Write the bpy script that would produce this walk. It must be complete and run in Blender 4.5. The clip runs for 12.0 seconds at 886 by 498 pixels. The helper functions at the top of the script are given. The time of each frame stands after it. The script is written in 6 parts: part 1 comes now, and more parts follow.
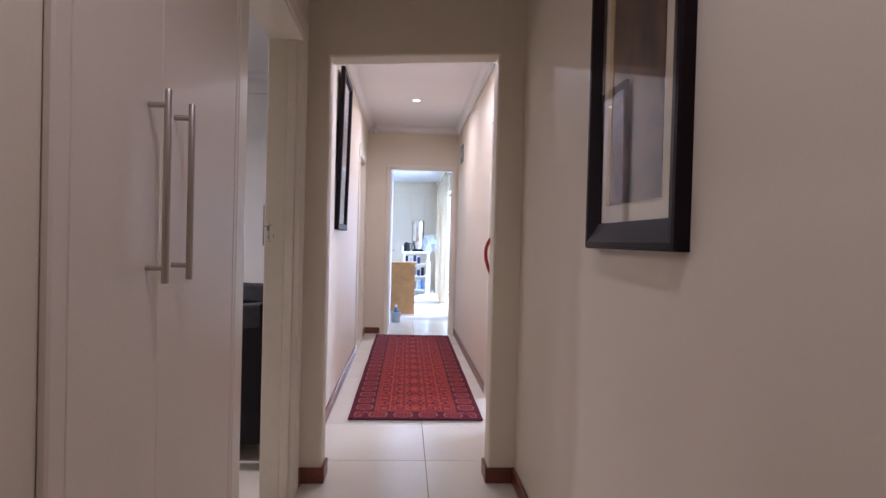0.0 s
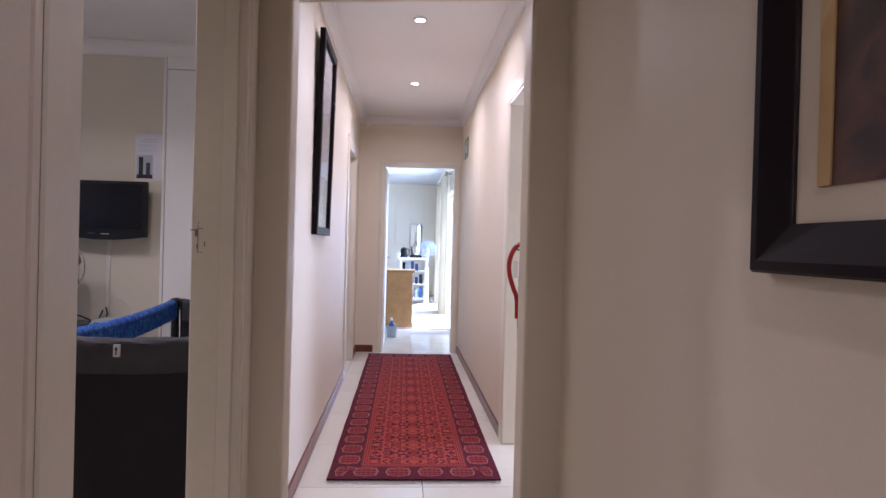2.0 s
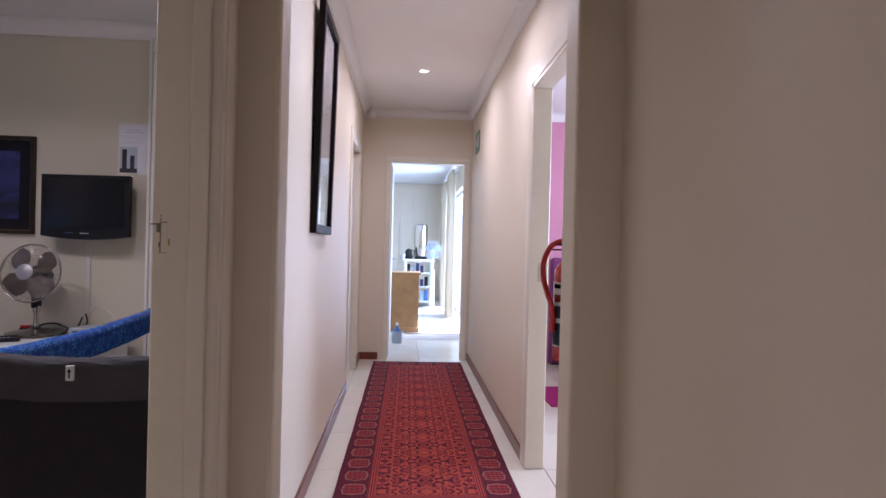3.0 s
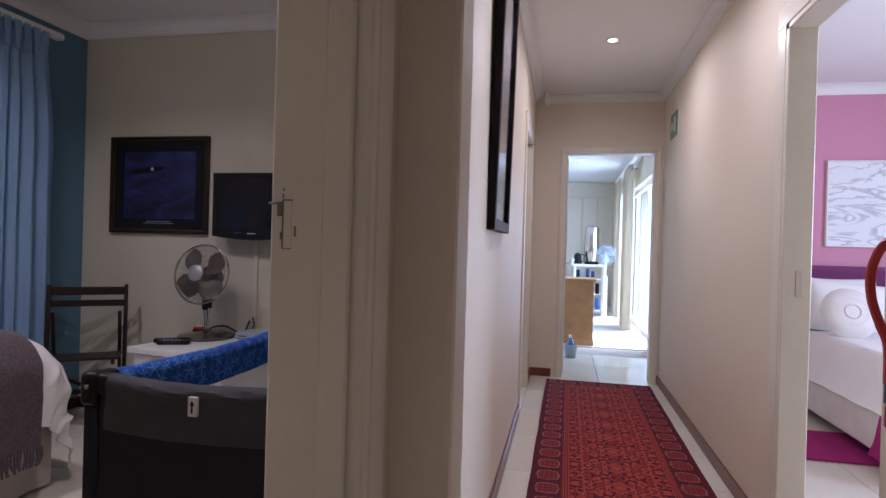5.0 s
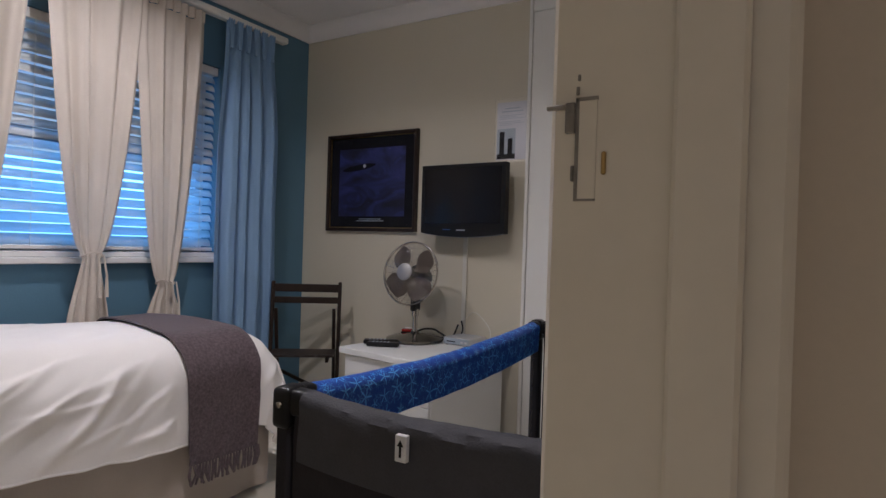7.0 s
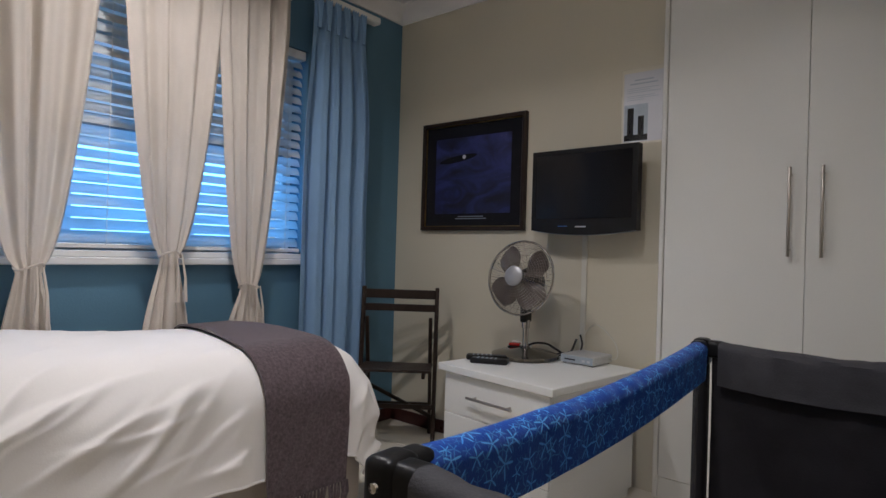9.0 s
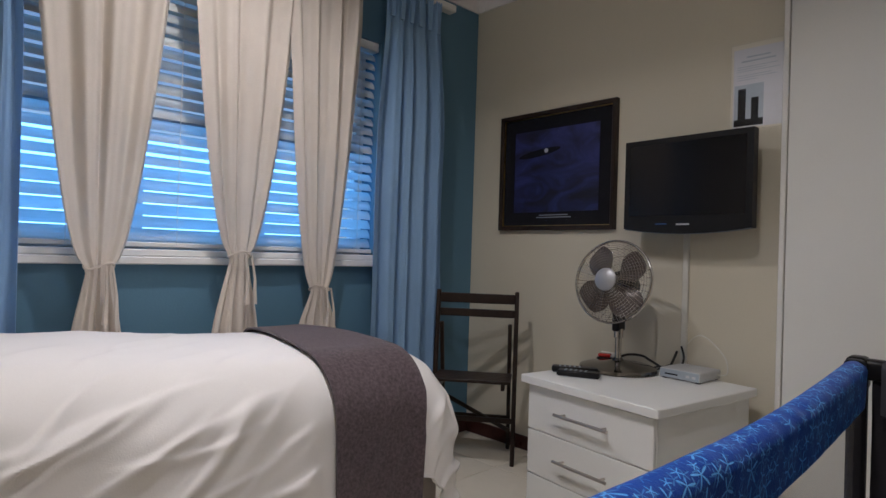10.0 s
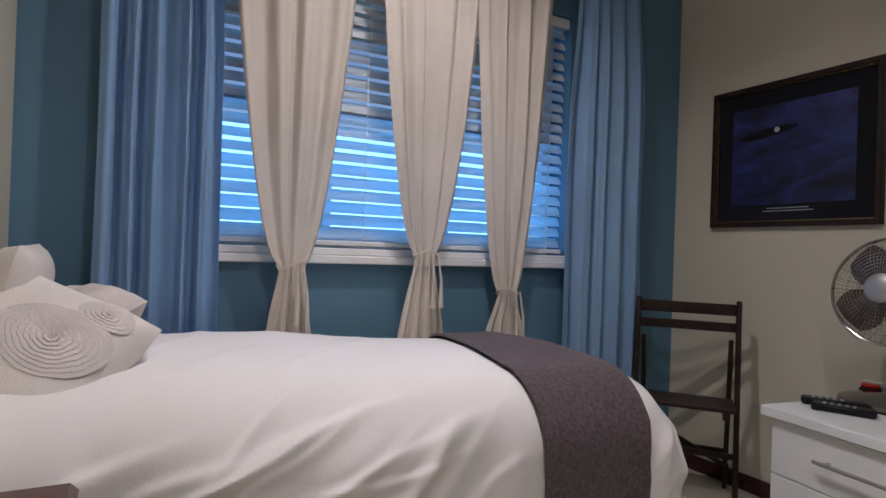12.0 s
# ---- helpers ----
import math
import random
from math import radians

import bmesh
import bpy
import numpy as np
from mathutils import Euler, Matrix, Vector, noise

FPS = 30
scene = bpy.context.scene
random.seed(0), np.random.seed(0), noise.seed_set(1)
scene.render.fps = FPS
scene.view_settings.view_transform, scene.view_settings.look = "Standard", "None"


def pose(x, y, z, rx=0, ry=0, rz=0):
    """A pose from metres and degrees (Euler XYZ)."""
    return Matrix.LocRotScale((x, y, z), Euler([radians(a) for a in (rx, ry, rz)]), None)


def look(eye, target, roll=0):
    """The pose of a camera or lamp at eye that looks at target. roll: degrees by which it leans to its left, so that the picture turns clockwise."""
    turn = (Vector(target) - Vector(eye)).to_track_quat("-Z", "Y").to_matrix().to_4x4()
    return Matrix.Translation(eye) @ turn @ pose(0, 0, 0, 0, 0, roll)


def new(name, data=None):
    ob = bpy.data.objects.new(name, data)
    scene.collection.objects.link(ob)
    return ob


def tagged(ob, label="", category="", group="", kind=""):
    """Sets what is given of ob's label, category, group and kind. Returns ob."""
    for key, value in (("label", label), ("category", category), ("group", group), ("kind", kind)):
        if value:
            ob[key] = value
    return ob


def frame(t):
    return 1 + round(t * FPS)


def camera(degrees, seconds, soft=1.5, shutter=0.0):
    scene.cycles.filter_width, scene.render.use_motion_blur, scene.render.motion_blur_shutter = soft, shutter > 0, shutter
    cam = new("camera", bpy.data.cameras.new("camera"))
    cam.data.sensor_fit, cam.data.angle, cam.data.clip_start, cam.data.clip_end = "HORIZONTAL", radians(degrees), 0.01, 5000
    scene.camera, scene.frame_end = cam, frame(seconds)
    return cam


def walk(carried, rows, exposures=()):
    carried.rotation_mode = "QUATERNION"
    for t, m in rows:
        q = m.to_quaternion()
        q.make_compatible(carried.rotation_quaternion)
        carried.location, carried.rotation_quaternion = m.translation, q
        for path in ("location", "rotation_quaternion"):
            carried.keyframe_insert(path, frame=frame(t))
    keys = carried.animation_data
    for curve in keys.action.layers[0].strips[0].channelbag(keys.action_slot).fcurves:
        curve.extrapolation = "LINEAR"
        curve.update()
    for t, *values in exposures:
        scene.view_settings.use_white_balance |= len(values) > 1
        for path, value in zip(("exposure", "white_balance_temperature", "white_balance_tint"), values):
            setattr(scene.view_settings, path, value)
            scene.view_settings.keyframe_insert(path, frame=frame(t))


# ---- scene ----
cam = camera(74.4, 12.0)
PATH = [
    (0, (-0.183, -0.181, 1.166), (-0.052, 1.815, 1.138), 1.5),
    (0.5, (-0.174, 0.012, 1.157), (-0.044, 2.007, 1.133), 1.5),
    (1, (-0.205, 0.24, 1.174), (-0.073, 2.236, 1.152), 1.5),
    (1.5, (-0.2, 0.438, 1.18), (-0.065, 2.433, 1.163), 1.5),
    (2, (-0.176, 0.657, 1.184), (-0.036, 2.652, 1.171), 1.5),
    (2.5, (-0.179, 0.843, 1.171), (-0.043, 2.838, 1.163), 1.4),
    (2.7, (-0.194, 0.924, 1.174), (-0.058, 2.92, 1.166), 1.4),
    (4.3, (-0.266, 1.459, 1.156), (-0.404, 3.454, 1.15), 1.6),
    (4.5, (-0.29, 1.51, 1.148), (-0.519, 3.497, 1.144), 1.6),
    (5, (-0.374, 1.643, 1.152), (-0.782, 3.601, 1.146), 1.6),
    (5.5, (-0.449, 1.753, 1.141), (-0.997, 3.676, 1.134), 1.7),
    (6, (-0.526, 1.865, 1.125), (-1.218, 3.741, 1.122), 1.8),
    (6.5, (-0.591, 1.963, 1.126), (-1.458, 3.765, 1.12), 1.9),
    (7, (-0.647, 2.032, 1.108), (-1.675, 3.748, 1.099), 1.8),
    (9, (-0.997, 2.357, 1.068), (-2.268, 3.901, 1.075), 1.7),
    (9.5, (-1.086, 2.422, 1.059), (-2.447, 3.887, 1.066), 1.7),
    (10, (-1.181, 2.486, 1.048), (-2.624, 3.871, 1.064), 1.8),
    (10.5, (-1.295, 2.521, 1.037), (-2.792, 3.847, 1.053), 1.8),
    (11, (-1.377, 2.533, 1.027), (-2.945, 3.774, 1.048), 1.9),
    (11.5, (-1.433, 2.557, 1.024), (-3.111, 3.646, 1.042), 1.9),
    (12, (-1.488, 2.547, 1.03), (-3.25, 3.493, 1.039), 2.0),
]
walk(cam, [(t, look(eye, target, roll)) for t, eye, target, roll in PATH],
     exposures=[(0.0, 0.24, 5480, 28), (2.5, 0.13, 5480, 29), (4.5, -0.25, 5500, 28), (5.2, -0.36, 5500, 26), (6.5, -0.10, 5550, 19), (9.0, 0.02, 5600, 12), (12.0, -0.17, 5650, 16)])

# ---------------------------------------------------------------- world and light
world = bpy.data.worlds.new("world")
scene.world = world
world.use_nodes = True
wn = world.node_tree
sky = wn.nodes.new("ShaderNodeTexSky")
sky.sky_type = "NISHITA"
sky.sun_disc = False
sky.sun_elevation = radians(52)
sky.sun_rotation = radians(70)
wn.nodes["Background"].inputs["Strength"].default_value = 0.12
wn.links.new(sky.outputs[0], wn.nodes["Background"].inputs["Color"])

sun = new("sun", bpy.data.lights.new("sun", "SUN"))
sun.data.energy = 3.5
sun.data.angle = radians(0.5)
sun.data.color = (1.0, 0.95, 0.88)
sun.matrix_world = look((8, 3, 12), (0, 0, 0))


def area_lamp(name, at, target, sx, sy, watts, colour, shape="RECTANGLE", spread=180):
    d = bpy.data.lights.new(name, "AREA")
    d.shape, d.size, d.size_y, d.energy, d.color = shape, sx, sy, watts, colour
    d.spread = radians(spread)
    ob = new(name, d)
    ob.matrix_world = look(at, target)
    return ob


WARM = (1.0, 0.925, 0.87)
WARMER = (1.0, 0.885, 0.775)
DAY = (0.55, 0.78, 1.0)
LIGHTS = [(-0.10, 4.24, 2.555), (-0.10, 5.66, 2.555)]
for lx, ly, lz in LIGHTS:
    area_lamp("downlight_lamp", (lx, ly, lz - 0.012), (lx, ly, 0), 0.06, 0.06, 9.4, WARM, "DISK", 166)
# unseen lobby lamp, added to brighten the lobby walls
area_lamp("downlight_lamp", (-0.15, 0.35, 2.545), (-0.15, 0.35, 0), 0.06, 0.06, 4.0, WARM, "DISK", 150)
for lx, ly, watts, beam in ((-2.80, 3.35, 10.8, 144), (-1.62, 3.0, 12.0, 153)):
    area_lamp("downlight_lamp", (lx, ly, 2.56), (lx, ly, 0), 0.06, 0.06, watts, WARMER, "DISK", beam)
# extra point lamps below the same two downlights, added to lift the upper walls
for lx, ly, watts in ((-2.80, 3.35, 0.7), (-1.62, 3.0, 2.0)):
    bulb = new("downlight_lamp", bpy.data.lights.new("downlight_lamp", "POINT"))
    bulb.data.energy, bulb.data.color, bulb.data.shadow_soft_size = watts, WARM, 0.03
    bulb.location = (lx, ly, 2.535)
area_lamp("window_daylight", (-3.95, 3.45, 1.27), (0, 3.45, 1.27), 1.7, 0.52, 9.5, (0.13, 0.46, 1.0))
area_lamp("window_daylight", (1.25, 11.0, 1.2), (-2, 11.0, 1.0), 4.0, 2.2, 350.0, DAY)
area_lamp("window_daylight", (3.35, 4.6, 1.5), (0, 4.6, 1.2), 1.6, 1.2, 78.0, (0.80, 0.90, 1.0))


# ---------------------------------------------------------------- materials
def mat(name, colour, rough=0.6, metal=0.0, var=0.06, scale=3.0, fine=60.0, bump=0.02, spec=0.5, piece=0.0, sheen=0.0, coat=0.0):
    m = bpy.data.materials.new(name)
    m.use_nodes = True
    n, l = m.node_tree.nodes, m.node_tree.links
    b = n["Principled BSDF"]
    b.inputs["Roughness"].default_value = rough
    b.inputs["Metallic"].default_value = metal
    b.inputs["Specular IOR Level"].default_value = spec
    if sheen:
        b.inputs["Sheen Weight"].default_value = sheen
    if coat:
        b.inputs["Coat Weight"].default_value = coat
    tc = n.new("ShaderNodeTexCoord")
    n1 = n.new("ShaderNodeTexNoise")
    n1.inputs["Scale"].default_value, n1.inputs["Detail"].default_value = scale, 4
    n2 = n.new("ShaderNodeTexNoise")
    n2.inputs["Scale"].default_value, n2.inputs["Detail"].default_value = fine, 3
    for q in (n1, n2):
        l.new(tc.outputs["Object"], q.inputs["Vector"])
    add = n.new("ShaderNodeMath")
    add.operation = "MULTIPLY_ADD"
    l.new(n1.outputs["Fac"], add.inputs[0])
    add.inputs[1].default_value = 0.65
    mul = n.new("ShaderNodeMath")
    mul.operation = "MULTIPLY"
    l.new(n2.outputs["Fac"], mul.inputs[0])
    mul.inputs[1].default_value = 0.35
    l.new(mul.outputs[0], add.inputs[2])
    src = add.outputs[0]
    if piece:
        oi = n.new("ShaderNodeObjectInfo")
        pm = n.new("ShaderNodeMath")
        pm.operation = "MULTIPLY_ADD"
        l.new(oi.outputs["Random"], pm.inputs[0])
        pm.inputs[1].default_value = piece
        l.new(src, pm.inputs[2])
        src = pm.outputs[0]
    ramp = n.new("ShaderNodeValToRGB")
    lo = [max(0, c * (1 - var * 2)) for c in colour]
    hi = [min(1, c * (1 + var * 2)) for c in colour]
    ramp.color_ramp.elements[0].position, ramp.color_ramp.elements[1].position = 0.25, 0.75
    ramp.color_ramp.elements[0].color = (*lo, 1)
    ramp.color_ramp.elements[1].color = (*hi, 1)
    l.new(src, ramp.inputs[0])
    l.new(ramp.outputs[0], b.inputs["Base Color"])
    rm = n.new("ShaderNodeMapRange")
    rm.inputs["To Min"].default_value, rm.inputs["To Max"].default_value = max(0.02, rough - 0.08), min(1, rough + 0.08)
    l.new(n1.outputs["Fac"], rm.inputs["Value"])
    l.new(rm.outputs[0], b.inputs["Roughness"])
    if bump:
        bp = n.new("ShaderNodeBump")
        bp.inputs["Strength"].default_value = min(1.0, bump * 10)
        bp.inputs["Distance"].default_value = 0.002
        l.new(n2.outputs["Fac"], bp.inputs["Height"])
        l.new(bp.outputs[0], b.inputs["Normal"])
    return m


def emit(name, colour, strength):
    m = bpy.data.materials.new(name)
    m.use_nodes = True
    b = m.node_tree.nodes["Principled BSDF"]
    b.inputs["Base Color"].default_value = (*colour, 1)
    b.inputs["Emission Color"].default_value = (*colour, 1)
    b.inputs["Emission Strength"].default_value = strength
    return m


def glass_mat(name, rough=0.0, tint=(1, 1, 1)):
    m = bpy.data.materials.new(name)
    m.use_nodes = True
    b = m.node_tree.nodes["Principled BSDF"]
    b.inputs["Base Color"].default_value = (*tint, 1)
    b.inputs["Roughness"].default_value = rough
    b.inputs["Transmission Weight"].default_value = 1.0
    b.inputs["IOR"].default_value = 1.45
    return m


def cloth_through(name, colour, amount, rough=0.9, fine=220.0):
    """A woven cloth that lets some light through."""
    m = mat(name, colour, rough, var=0.05, scale=5, fine=fine, bump=0.03, spec=0.15)
    n, l = m.node_tree.nodes, m.node_tree.links
    b = n["Principled BSDF"]
    tr = n.new("ShaderNodeBsdfTranslucent")
    tr.inputs["Color"].default_value = (*colour, 1)
    mix = n.new("ShaderNodeMixShader")
    mix.inputs[0].default_value = amount
    l.new(b.outputs[0], mix.inputs[1])
    l.new(tr.outputs[0], mix.inputs[2])
    l.new(mix.outputs[0], n["Material Output"].inputs["Surface"])
    return m


M_WALL = mat("cream_wall_paint", (0.77, 0.685, 0.55), 0.55, var=0.02, scale=1.2, fine=140, bump=0.010, spec=0.35)
M_ROOM = mat("pale_stone_wall_paint", (0.635, 0.590, 0.472), 0.6, var=0.02, scale=1.2, fine=140, bump=0.010, spec=0.3)
M_TEAL = mat("teal_wall_paint", (0.115, 0.225, 0.318), 0.6, var=0.04, scale=1.5, fine=160, bump=0.03, spec=0.3)
M_PINK = mat("pink_wall_paint", (0.62, 0.27, 0.38), 0.6, var=0.03, scale=1.5, fine=160, bump=0.03, spec=0.3)
M_CEIL = mat("white_ceiling_paint", (0.82, 0.80, 0.78), 0.8, var=0.015, scale=2, fine=120, bump=0.02, spec=0.2)
M_GLOSS = mat("cream_gloss_paint", (0.78, 0.72, 0.60), 0.32, var=0.03, scale=4, fine=40, bump=0.02)
M_WHITE = mat("white_gloss_paint", (0.80, 0.79, 0.76), 0.35, var=0.02, scale=4, fine=50, bump=0.015)
M_MELA = mat("white_melamine", (0.80, 0.80, 0.77), 0.38, var=0.015, scale=3, fine=140, bump=0.01)
M_CUP = mat("cream_cupboard_paint", (0.76, 0.67, 0.56), 0.42, var=0.02, scale=2, fine=90, bump=0.015)
M_SKIRT = mat("brown_skirting_wood", (0.17, 0.045, 0.022), 0.35, var=0.25, scale=9, fine=60, bump=0.02)
M_TILE = mat("cream_porcelain_tile", (0.74, 0.685, 0.575), 0.22, var=0.025, scale=2.5, fine=25, bump=0.004, piece=0.25)
M_GROUT = mat("grey_grout", (0.36, 0.32, 0.27), 0.9, var=0.08, scale=20, fine=200)
M_REDWOOD = mat("dark_polished_redwood", (0.055, 0.017, 0.014), 0.3, var=0.25, scale=9, fine=60, bump=0.015)
M_CARPET = mat("pale_carpet", (0.62, 0.58, 0.51), 0.95, var=0.06, scale=6, fine=300, bump=0.08, spec=0.1)
M_BLACK = mat("black_satin_wood", (0.014, 0.009, 0.010), 0.42, var=0.1, scale=6, fine=60, bump=0.004, spec=0.08)
M_DARKW = mat("dark_stained_wood", (0.024, 0.014, 0.010), 0.42, var=0.3, scale=8, fine=50, bump=0.02, spec=0.3)
M_OAK = mat("oak_veneer", (0.52, 0.30, 0.13), 0.45, var=0.14, scale=7, fine=60, bump=0.01)
M_STEEL = mat("brushed_steel", (0.50, 0.46, 0.42), 0.34, metal=1.0, var=0.05, scale=12, fine=200, bump=0.01)
M_BLADE = mat("smoky_brown_blade", (0.075, 0.055, 0.045), 0.30, metal=0.15, var=0.05, scale=12, fine=200, bump=0.01)
M_BADGE = mat("grey_satin_badge", (0.36, 0.36, 0.37), 0.35, metal=0.4, var=0.04, scale=12, fine=120, bump=0.003)
M_IRON = mat("worn_iron", (0.26, 0.24, 0.21), 0.5, metal=0.3, var=0.15, scale=30, fine=120, bump=0.01)
M_CHROME = mat("chrome", (0.58, 0.55, 0.52), 0.14, metal=1.0, var=0.02, scale=12, fine=100, bump=0)
# the same chrome, darkened in colour to stand for dark reflections
M_DARKREFL = mat("chrome_dark_reflection", (0.20, 0.19, 0.185), 0.10, metal=1.0, var=0.03, scale=12, fine=100, bump=0)
M_BRASS = mat("tarnished_brass", (0.45, 0.32, 0.13), 0.4, metal=1.0, var=0.15, scale=30, fine=100)
M_PLASTIC = mat("black_plastic", (0.010, 0.010, 0.011), 0.38, var=0.08, scale=20, fine=120, bump=0.01, spec=0.22)
M_SCREEN = mat("black_screen", (0.005, 0.005, 0.007), 0.16, var=0.05, scale=4, fine=50, bump=0, spec=0.3)
M_SILVER = mat("silver_plastic", (0.55, 0.56, 0.57), 0.38, metal=0.3, var=0.04, scale=10, fine=80, bump=0.005)
M_WPLAS = mat("white_plastic", (0.78, 0.77, 0.73), 0.4, var=0.02, scale=8, fine=60, bump=0.005)
M_TRUNK = mat("ivory_trunking", (0.66, 0.64, 0.57), 0.45, var=0.02, scale=8, fine=60, bump=0.005)
M_DUVET = mat("white_cotton", (0.83, 0.80, 0.775), 0.85, var=0.02, scale=4, fine=260, bump=0.03, spec=0.15)
M_VALANCE = mat("beige_valance_cloth", (0.46, 0.41, 0.36), 0.9, var=0.05, scale=5, fine=260, bump=0.04, spec=0.1)
M_THROW = mat("charcoal_wool", (0.105, 0.080, 0.088), 0.95, var=0.32, scale=95, fine=240, bump=0.08, spec=0.08, sheen=0.25)
M_CREAMC = cloth_through("cream_voile", (0.80, 0.73, 0.65), 0.30)
M_BLUEC = cloth_through("blue_curtain_cloth", (0.30, 0.465, 0.69), 0.22)
M_BEIGEC = cloth_through("beige_curtain_cloth", (0.62, 0.55, 0.42), 0.35)
M_SLAT = cloth_through("white_blind_slat", (0.78, 0.80, 0.80), 0.50, rough=0.45)
M_COT = mat("charcoal_nylon", (0.018, 0.017, 0.021), 0.75, var=0.15, scale=14, fine=260, bump=0.05, spec=0.25)
M_CUFF = mat("grey_nylon", (0.050, 0.050, 0.058), 0.7, var=0.12, scale=14, fine=260, bump=0.05, spec=0.3)
M_RED = mat("red_enamel", (0.47, 0.017, 0.016), 0.25, var=0.05, scale=8, fine=50, bump=0.004, coat=0.4)
M_PAPER = mat("white_paper", (0.66, 0.66, 0.68), 0.35, var=0.02, scale=8, fine=90, bump=0.004)
M_NOTICE = mat("pale_grey_paper", (0.57, 0.57, 0.59), 0.45, var=0.02, scale=8, fine=90, bump=0.004)
M_MOUNT = mat("cream_mount_card", (0.66, 0.58, 0.44), 0.8, var=0.03, scale=8, fine=150, bump=0.01)
M_PURPLE = mat("purple_velvet", (0.16, 0.025, 0.12), 0.85, var=0.1, scale=9, fine=120, bump=0.03, sheen=0.3)
M_MAGENTA = mat("magenta_rug_pile", (0.34, 0.03, 0.15), 0.95, var=0.15, scale=20, fine=200, bump=0.08, spec=0.1)
M_RUBBER = mat("black_rubber", (0.012, 0.012, 0.012), 0.6, var=0.1, scale=30, fine=120)
M_NAVY = mat("navy_print", (0.02, 0.03, 0.10), 0.4, var=0.1, scale=20, fine=90, bump=0)
M_INK = mat("dark_ink", (0.018, 0.018, 0.022), 0.9, var=0.1, scale=20, fine=90, bump=0, spec=0.1)
M_GREEN = mat("green_sign", (0.10, 0.22, 0.13), 0.4, var=0.1, scale=20, fine=90, bump=0)
M_BLUEP = mat("blue_plastic", (0.05, 0.16, 0.45), 0.35, var=0.05, scale=10, fine=60, bump=0.005)
M_GREYP = mat("grey_plastic", (0.35, 0.40, 0.45), 0.4, var=0.05, scale=10, fine=60, bump=0.005)
M_CUSH = mat("cream_cushion_linen", (0.74, 0.69, 0.645), 0.9, var=0.05, scale=6, fine=240, bump=0.05, spec=0.1)
M_GREYC = mat("grey_lace_ribbon", (0.66, 0.61, 0.58), 0.9, var=0.08, scale=14, fine=240, bump=0.05, spec=0.1)
M_GLASS = glass_mat("clear_glass")


def pane_mat():
    """Thin sheet glass: clear, with a gloss that grows at grazing angles."""
    m = bpy.data.materials.new("thin_picture_glass")
    m.use_nodes = True
    n, l = m.node_tree.nodes, m.node_tree.links
    n.remove(n["Principled BSDF"])
    tr, gl, lw, mx = n.new("ShaderNodeBsdfTransparent"), n.new("ShaderNodeBsdfGlossy"), n.new("ShaderNodeLayerWeight"), n.new("ShaderNodeMixShader")
    gl.inputs["Roughness"].default_value = 0.0
    lw.inputs["Blend"].default_value = 0.5
    pw, ml = n.new("ShaderNodeMath"), n.new("ShaderNodeMath")
    pw.operation, ml.operation = "POWER", "MULTIPLY_ADD"
    l.new(lw.outputs["Facing"], pw.inputs[0])
    pw.inputs[1].default_value = 5.0
    l.new(pw.outputs[0], ml.inputs[0])
    ml.inputs[1].default_value, ml.inputs[2].default_value = 0.90, 0.0
    l.new(ml.outputs[0], mx.inputs[0])
    l.new(tr.outputs[0], mx.inputs[1])
    l.new(gl.outputs[0], mx.inputs[2])
    l.new(mx.outputs[0], n["Material Output"].inputs["Surface"])
    return m


M_PANE = pane_mat()
M_BULB = emit("lamp_glow", (1.0, 0.9, 0.78), 14.0)
# pale so that the added overhang throws light back behind the upper slats
M_OVERHANG = mat("pale_overhang", (0.72, 0.71, 0.69), 0.8, var=0.08, scale=5, fine=60)
M_LAWN = mat("garden_ground", (0.16, 0.17, 0.10), 0.95, var=0.25, scale=2, fine=30, bump=0.05)


# ---------------------------------------------------------------- mesh helpers
def add_box(bm, a, b, bev=0.0, seg=1):
    x0, y0, z0 = (min(p, q) for p, q in zip(a, b))
    x1, y1, z1 = (max(p, q) for p, q in zip(a, b))
    v = [bm.verts.new(p) for p in ((x0, y0, z0), (x1, y0, z0), (x1, y1, z0), (x0, y1, z0), (x0, y0, z1), (x1, y0, z1), (x1, y1, z1), (x0, y1, z1))]
    fs = [bm.faces.new([v[i] for i in q]) for q in ((3, 2, 1, 0), (4, 5, 6, 7), (0, 1, 5, 4), (1, 2, 6, 5), (2, 3, 7, 6), (3, 0, 4, 7))]
    if bev:
        es = list({e for f in fs for e in f.edges})
        bmesh.ops.bevel(bm, geom=es, offset=bev, segments=seg, profile=0.5, affect="EDGES")
    return bm


def ring_faces(bm, rings, closed_u=True, caps=False, loop=False):
    for i in range(len(rings) - (0 if loop else 1)):
        a, b = rings[i], rings[(i + 1) % len(rings)]
        n = len(a)
        for k in range(n if closed_u else n - 1):
            bm.faces.new((a[k], a[(k + 1) % n], b[(k + 1) % n], b[k]))
    if caps:
        bm.faces.new(list(reversed(rings[0])))
        bm.faces.new(rings[-1])


